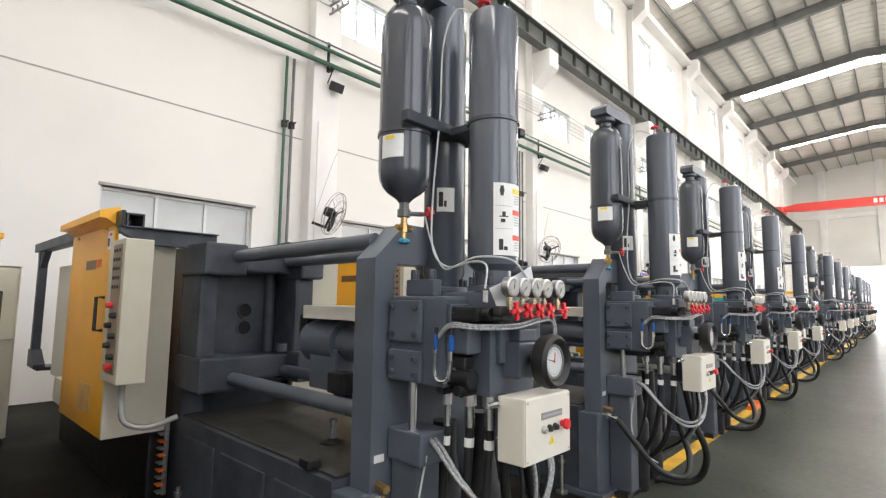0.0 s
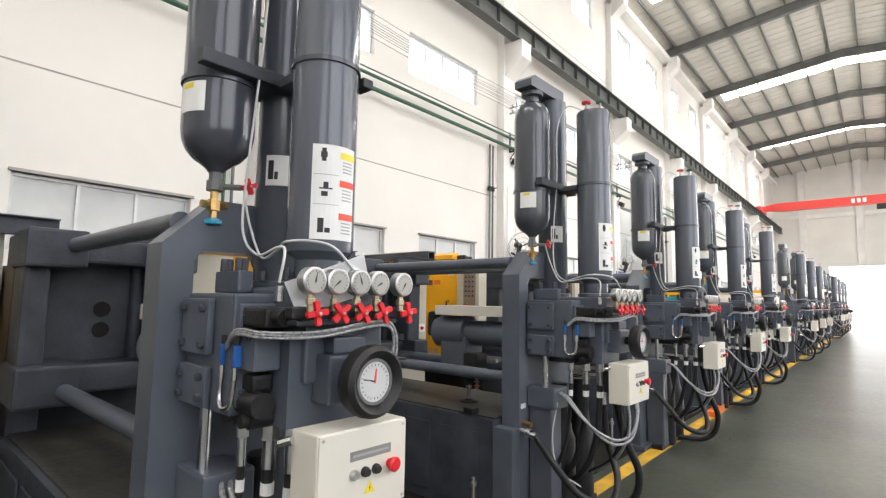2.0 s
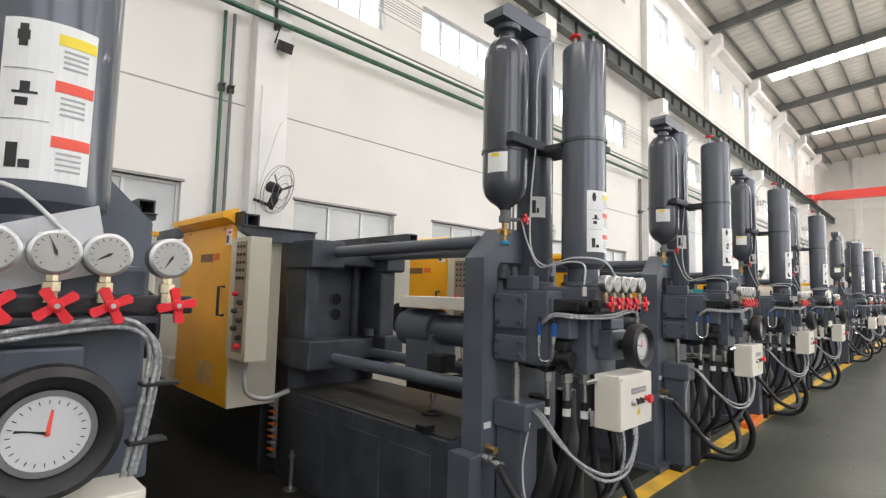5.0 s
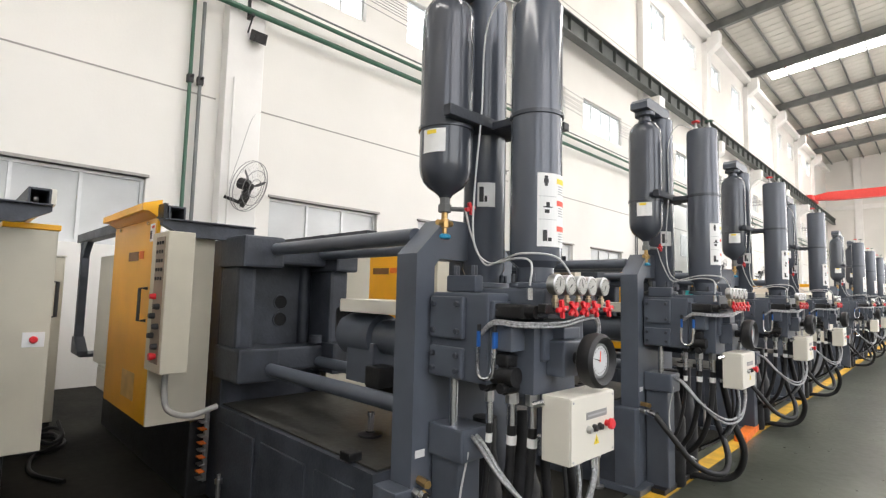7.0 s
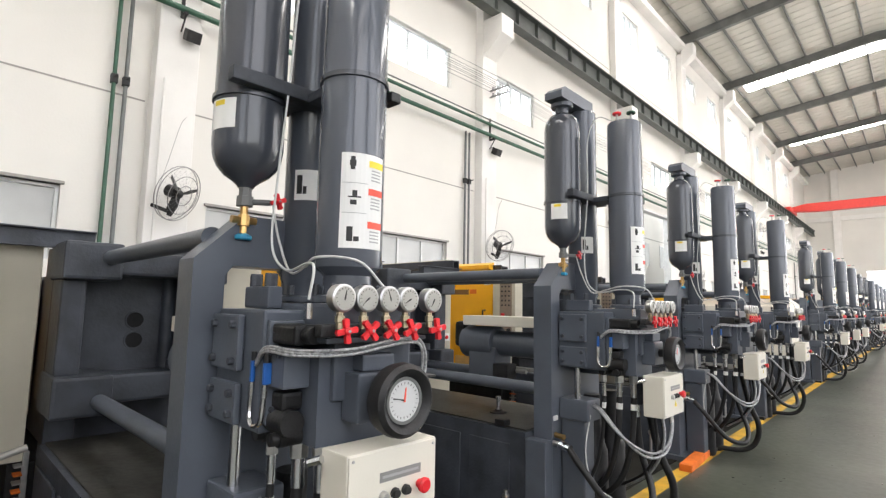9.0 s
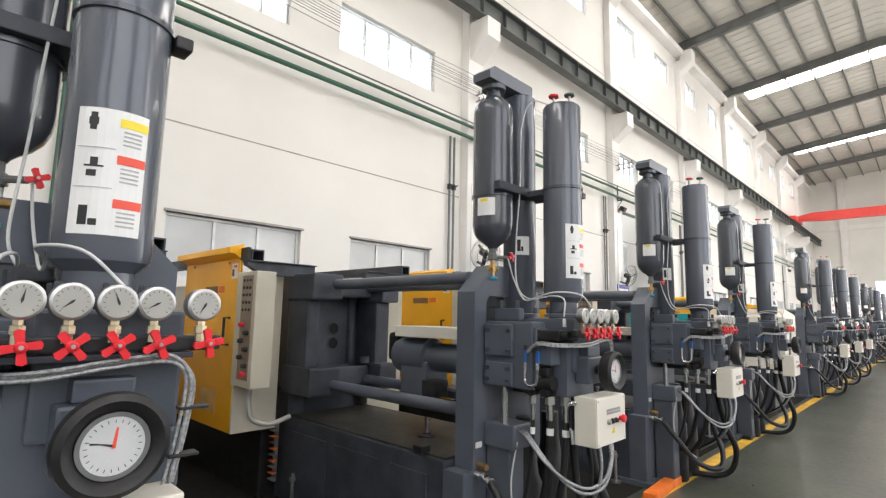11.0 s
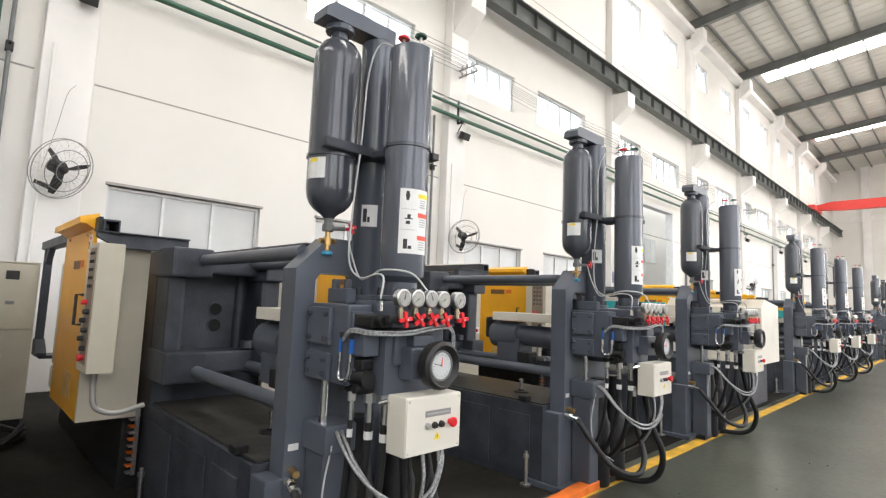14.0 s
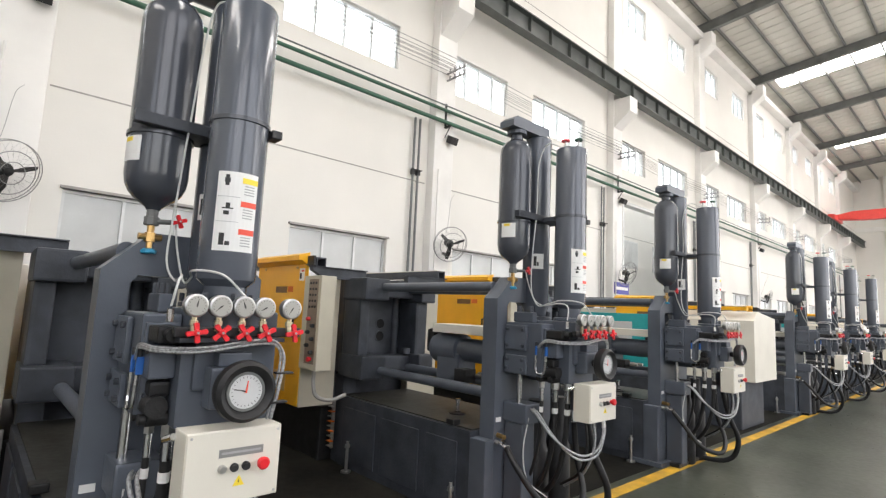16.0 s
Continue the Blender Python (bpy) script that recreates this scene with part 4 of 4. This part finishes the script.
    for k in range(6):
        part("selector", lathe([(0.02, -0.834), (0.02, -0.85), (0.016, -0.87)], (-2.500 + 0.09 * (k % 2), 0, 1.50 - 0.065 * k), "y", 12), INK if k else RED, pb, "", True)
    part("stop_button", lathe([(0.018, -0.834), (0.026, -0.865), (0.022, -0.875)], (-2.420, 0, 1.11), "y", 14), RED, pb, "red stop button", True)
    part("panel_cable", sweep([(-2.500, -0.74, 1.0), (-2.500, -0.74, 0.86), (-2.460, -0.72, 0.74), (-2.400, -0.6, 0.70), (-2.400, -0.42, 0.74)], 0.02, 10), mat_conduit, m, "grey flexible conduit", True)
    # door rails: header brackets across the platen, channels behind them
    for sg, y0, y1, yc in ((-1, -0.15, -0.80, -0.715), (1, 0.45, 1.05, 0.985)):
        hb = part("header_bracket", soften(prism([(y0, 1.925), (y1 - sg * 0.14, 1.925), (y1, 2.0), (y1, 2.03), (y0, 2.03)], -2.64, -2.56), 0.004), GREY2, m, "dark steel header bracket")
        part("flange", box(-2.675, -2.525, min(y0, y1), max(y0, y1), 2.031, 2.041, 0.003), GREY2, hb)
        ch = part("guard_rail", box(-5.9, -2.56, yc - 0.055, yc - 0.043, 2.043, 2.135, 0.002), GREY2, m, "dark steel channel rail carrying the guard door")
        part("rail_web", box(-5.9, -2.56, yc - 0.042, yc + 0.044, 2.122, 2.135, 0.002), GREY2, ch)
        part("rail_lip", box(-5.9, -2.56, yc + 0.045, yc + 0.057, 2.043, 2.135, 0.002), GREY2, ch)
        part("rail_sole", box(-5.9, -2.66, yc - 0.042, yc + 0.044, 2.043, 2.055, 0.002), DARK, ch)
        for x in (-2.75, -3.85):
            part("roller", lathe([(0.03, -0.014), (0.032, -0.008), (0.032, 0.008), (0.03, 0.014)], (x, yc, 2.09), "y", 16), STEEL, ch, "steel door roller", True)
        part("rail_post", box(-5.75, -5.67, yc - 0.04, yc + 0.04, 0.88, 2.042, 0.006), GREY2, ch)
        part("rail_foot", prism([(-5.78, 0.80), (-5.43, 0.80), (-5.43, 0.84), (-5.67, 0.98), (-5.78, 0.98)], yc - 0.05, yc + 0.05, "y"), GREY2, ch)
        part("knee_plate", prism([(-5.85, 2.04), (-5.45, 2.04), (-5.67, 1.86), (-5.75, 1.86)], yc - 0.03, yc + 0.03, "y"), GREY2, ch)
        part("rail_arm", box(-5.85, -5.55, min(0.0, yc) + (0.3 if sg > 0 else 0), max(yc, -0.2), 0.76, 0.798, 0.005), GREY2, ch)
    jb = part("junction_box", box(-4.62, -4.30, -0.72, -0.60, 0.58, 0.80, 0.006), CREAM, m, "cream terminal box beside the rear frame")
    part("lid", box(-4.60, -4.32, -0.727, -0.7205, 0.60, 0.78, 0.003), CREAM, jb)
    part("gland", cyl((-4.40, -0.66, 0.58), (-4.40, -0.66, 0.54), 0.016, 8), STEEL, jb)
    part("box_stay", box(-4.5, -4.4, -0.60, -0.46, 0.50, 0.54, 0.004), GREY2, jb)
    # rear guard
    rg = part("rear_guard", box(-4.15, -2.78, 1.20, 1.225, 0.55, 1.90, 0.006), BEIGE, m, "cream rear sliding guard")
    rg.location = (0.0, -0.11, 0.0)
    part("end_panel", box(-2.778, -2.75, 0.78, 1.225, 0.55, 1.90, 0.006), BEIGE, rg, "cream guard end panel")
    part("top_trim", box(-4.15, -2.76, 0.95, 1.24, 1.905, 1.94, 0.006), YELLOW, rg, "yellow top strip")
    part("switch_plate", box(-2.7495, -2.744, 1.09, 1.20, 1.18, 1.27, 0.002), WHITE, rg)
    part("red_switch", lathe([(0.022, -2.744), (0.022, -2.73), (0.016, -2.722)], (0, 1.145, 1.225), "x", 14), RED, rg, "red stop button", True)
    part("handle", sweep([(-3.0, 1.225, 1.35), (-3.0, 1.275, 1.35), (-3.0, 1.275, 1.58), (-3.0, 1.225, 1.58)], 0.012, 8, None, False), INK, rg, "black bow handle", True)
    part("cable_cover", box(-4.6, -2.72, 1.047, 1.087, 2.06, 2.16, 0.006), CREAM, m, "white cover strip on the rail")
    part("back_cabinet", box(-5.50, -3.6, -0.60, -0.27, 0.72, 1.88, 0.01), CREAM, m, "cream side cabinet behind the door")
    return m


def band_label(parent, c, r, z0, z1, a0, a1, style):
    """A sticker bent round a bottle, with its print."""
    def patch(name, u0, u1, v0, v1, dr, material, lab=""):
        bm = bmesh.new()
        n, rows = 10, []
        for k in range(n + 1):
            q = radians(a0 + (a1 - a0) * (u0 + (u1 - u0) * k / n))
            rows.append([bm.verts.new((c[0] + (r + dr + e) * math.cos(q), c[1] + (r + dr + e) * math.sin(q), z0 + (z1 - z0) * v)) for e, v in ((0, v0), (0.0012, v0), (0.0012, v1), (0, v1))])
        for a, b in zip(rows, rows[1:]):
            for i in range(4):
                bm.faces.new((a[i], b[i], b[(i + 1) % 4], a[(i + 1) % 4]))
        bm.faces.new(rows[0])
        bm.faces.new(rows[-1])
        return part(name, bm, material, parent, lab)
    patch("sticker", 0, 1, 0, 1, 0.0006, WHITE, "white safety sticker")
    if style == "accumulator":
        patch("sticker_print", 0.2, 0.62, 0.78, 0.95, 0.002, LABYEL)
    elif style == "small":
        patch("sticker_print", 0.12, 0.36, 0.2, 0.82, 0.002, INK)
        patch("sticker_print", 0.4, 0.55, 0.2, 0.45, 0.002, INK)
    else:
        for v, col in ((0.90, LABYEL), (0.60, LABRED), (0.25, LABRED)):
            patch("sticker_print", 0.58, 0.99, v - 0.035, v + 0.035, 0.002, col)
            for j in range(4):
                patch("text_bar", 0.64, 0.9, v - 0.075 - 0.035 * j, v - 0.062 - 0.035 * j, 0.002, PRINTGREY)
        for v in (0.365, 0.68):
            patch("text_bar", 0.04, 0.55, v - 0.003, v + 0.003, 0.002, PRINTGREY)
        patch("pictogram", 0.19, 0.28, 0.82, 0.96, 0.002, INK)
        patch("pictogram", 0.17, 0.30, 0.86, 0.92, 0.0022, INK)
        patch("pictogram", 0.24, 0.34, 0.54, 0.60, 0.002, INK)
        patch("pictogram", 0.16, 0.42, 0.525, 0.54, 0.002, INK)
        patch("pictogram", 0.2, 0.33, 0.45, 0.5, 0.002, INK)
        patch("pictogram", 0.15, 0.27, 0.07, 0.22, 0.002, INK)
        patch("pictogram", 0.29, 0.40, 0.07, 0.12, 0.002, INK)


mat_logo = mat("brown_mark", (0.20, 0.10, 0.03), 0.5)
mat_faint = mat("faded_notice", (0.72, 0.46, 0.16), 0.5)
mat_panel = mat("brown_panel", (0.28, 0.22, 0.17), 0.45)
mat_conduit = mat("grey_conduit", (0.40, 0.39, 0.36), 0.45, 0.2)

proto = machine()
MX = -1.40
SPOTS = [(-1.39, -0.66), (-1.36, 1.852), (-1.37, 4.33), (-1.40, 6.89), (-1.42, 9.60), (-1.42, 12.5), (-1.42, 18.2), (-1.42, 21.0), (-1.42, 23.8), (-1.42, 32.0), (-1.42, 35.0), (-1.42, 38.0), (-1.42, 41.0)]
proto.matrix_basis = pose(*SPOTS[0], 0, 0, 0, -1.2)
LABEL_LIFT = {0: -0.025, 1: 0.0, 2: 0.055}
SAFETY = {o.data for o in proto.children_recursive if o.parent.name == "gas_bottle.001" and o.name.split(".")[0] in ("sticker", "sticker_print", "text_bar", "pictogram")}
for i, (x, y) in enumerate(SPOTS[1:]):
    made = copy_thing(proto, pose(x, y, 0, 0, 0, -1.2 if i < 2 else 0))
    for o in made.children_recursive:
        if o.data in SAFETY:
            o.location.z += LABEL_LIFT.get(i, 0.03)


# ---- loose things on the floor and between machines ----
for x, y, rz in ((-1.80, 9.38, 4),):
    o = thing("timber_skid", "orange painted timber skid under a machine foot", "timber")
    part("beam", box(-0.06, 0.06, -0.5, 0.5, 0, 0.07, 0.008), ORANGE, o)
    part("beam_end", box(-0.05, 0.05, 0.501, 0.53, 0.005, 0.06, 0.006), ORANGE, o)
    o.matrix_basis = pose(x, y, 0.001, 0, 0, rz)


def control_cabinet():
    c = thing("control_cabinet", "grey-beige electrical cabinet standing behind a machine", "cabinet", "electrical cabinets")
    part("body", box(-0.5, 0.0, -0.82, 0.0, 0.10, 1.85, 0.012), BEIGE, c)
    part("plinth", box(-0.47, -0.02, -0.80, -0.02, 0.0, 0.098, 0.006), DARK, c, "black plinth")
    dd = part("door", box(0.0015, 0.018, -0.80, -0.02, 1.10, 1.83, 0.006), BEIGE, c, "grey-beige door")
    part("meter", box(0.0185, 0.026, -0.30, -0.18, 1.66, 1.76, 0.003), INK, dd, "black square panel meter")
    part("name_plate", box(0.0185, 0.021, -0.28, -0.20, 1.38, 1.42, 0.001), PLATEG, dd)
    part("handle", sweep([(0.018, -0.42, 1.40), (0.055, -0.42, 1.42), (0.055, -0.42, 1.66), (0.018, -0.42, 1.68)], 0.011, 8, None, False), INK, dd, "black bow handle", True)
    ld = part("lower_door", box(0.0015, 0.014, -0.80, -0.26, 0.14, 1.08, 0.006), BEIGE, c, "grey-beige lower door")
    part("vent", box(0.0145, 0.020, -0.72, -0.34, 0.3, 0.85, 0.004), PLATEG, ld, "grey vent panel")
    part("top_edge", box(-0.51, 0.02, -0.83, 0.01, 1.8515, 1.868, 0.004), CREAM, c)
    part("latch", lathe([(0.014, 0.014), (0.014, 0.024), (0.008, 0.028)], (0, -0.29, 1.02), "x", 10), STEEL, c, "steel latch")
    return c


def cable_coil(x, y, turn):
    o = thing("cable_coil", "loose coil of black rubber cable on the floor", "cable", "floor cables")
    pts = []
    for k in range(34):
        q = k * 0.62
        r = 0.30 + 0.10 * noise.noise(Vector((k * 0.35, turn, 1)))
        pts.append((r * 1.25 * math.cos(q), r * math.sin(q), 0.02 + 0.005 * k * abs(math.sin(k * 0.9))))
    part("cable", sweep(pts, 0.018, 8, None, True, 4), RUBBER, o, smooth=True)
    part("tail", sweep([(0.3, 0.1, 0.018), (0.5, -0.1, 0.018), (0.9, -0.25, 0.018), (1.3, -0.2, 0.018)], 0.018, 8), RUBBER, o, smooth=True)
    o.matrix_basis = pose(x, y, 0.006, 0, 0, turn)


cab = control_cabinet()
cab.matrix_basis = pose(-6.92, SPOTS[1][1] - 0.80, 0.005)
for x, y in SPOTS[2:6]:
    copy_thing(cab, pose(-6.92, y - 0.80, 0.005))
cable_coil(-6.35, 5.75, -20)
cable_coil(-6.40, 3.20, 15)


def injection_machine(x, y):
    t = thing("moulding_machine", "pale grey moulding machine with teal guard, standing behind the row", "moulding machine")
    part("bed", box(-3.6, -0.6, 0, 1.1, 0, 0.75, 0.02), GREY2, t)
    part("cover", soften(prism([(0.0, 0.75), (1.1, 0.75), (1.1, 1.75), (0.2, 1.85), (0.0, 1.7)], -2.0, -0.4), 0.02), CREAM, t, "pale grey cover")
    part("guard", box(-3.5, -2.02, -0.02, 0.02, 0.8, 1.75, 0.01), TEAL, t, "teal guard door")
    part("guard_window", box(-3.2, -2.4, -0.028, -0.021, 1.1, 1.6, 0.004), FROST, t)
    part("top_rail", box(-3.6, -0.5, 0.0, 0.1, 1.86, 1.92, 0.006), YELLOW, t)
    t.matrix_basis = pose(x, y, 0)
    return t


injection_machine(-1.45, 15.3)
injection_machine(-1.9, 27.2)
w = thing("red_trolley", "red tool trolley at the end of the aisle", "trolley")
part("body", box(-0.5, 0.5, -0.4, 0.4, 0.15, 0.95, 0.03), CRANE, w)
for sx in (-0.38, 0.38):
    for sy in (-0.3, 0.3):
        part("wheel", lathe([(0.075, -0.025), (0.075, 0.025)], (sx, sy, 0.076), "x", 16), RUBBER, w)
w.matrix_basis = pose(-2.2, 46.5, 0)
bag = thing("white_sheet", "crumpled white plastic sheet on the floor", "plastic sheet")
bm = bmesh.new()
bmesh.ops.create_icosphere(bm, subdivisions=3, radius=0.9)
for v in bm.verts:
    v.co.z = max(0, v.co.z) * 0.22 * (0.6 + 0.8 * noise.noise(v.co * 3))
    v.co.z = max(v.co.z, 0.0)
part("sheet", bm, PAPER, bag, smooth=True)
bag.matrix_basis = pose(-3.0, 45.0, 0.002)


def film_wrap(x, y):
    f = thing("paper_sheet", "white paper sheet leaning crooked behind the gauges", "paper")
    bm = bmesh.new()
    tl, tr, bl, br = Vector((0.035, -0.074, 1.611)), Vector((0.045, 0.244, 1.726)), Vector((0.060, -0.036, 1.505)), Vector((0.062, 0.270, 1.585))
    grid = []
    for i in range(11):
        u = i / 10
        row = []
        for j in range(6):
            v = j / 5
            p = (tl * (1 - u) + tr * u) * v + (bl * (1 - u) + br * u) * (1 - v)
            p.x += 0.012 * math.sin(math.pi * u) * v + 0.003 * noise.noise(Vector((i * 0.4, j * 0.5, 3)))
            row.append(bm.verts.new(p))
        grid.append(row)
    for i in range(10):
        for j in range(5):
            bm.faces.new((grid[i][j], grid[i + 1][j], grid[i + 1][j + 1], grid[i][j + 1]))
    bmesh.ops.solidify(bm, geom=bm.faces[:], thickness=0.0015)
    part("sheet", bm, PAPER, f, smooth=True)
    f.matrix_basis = pose(x, y, 0)


film_wrap(*SPOTS[1])
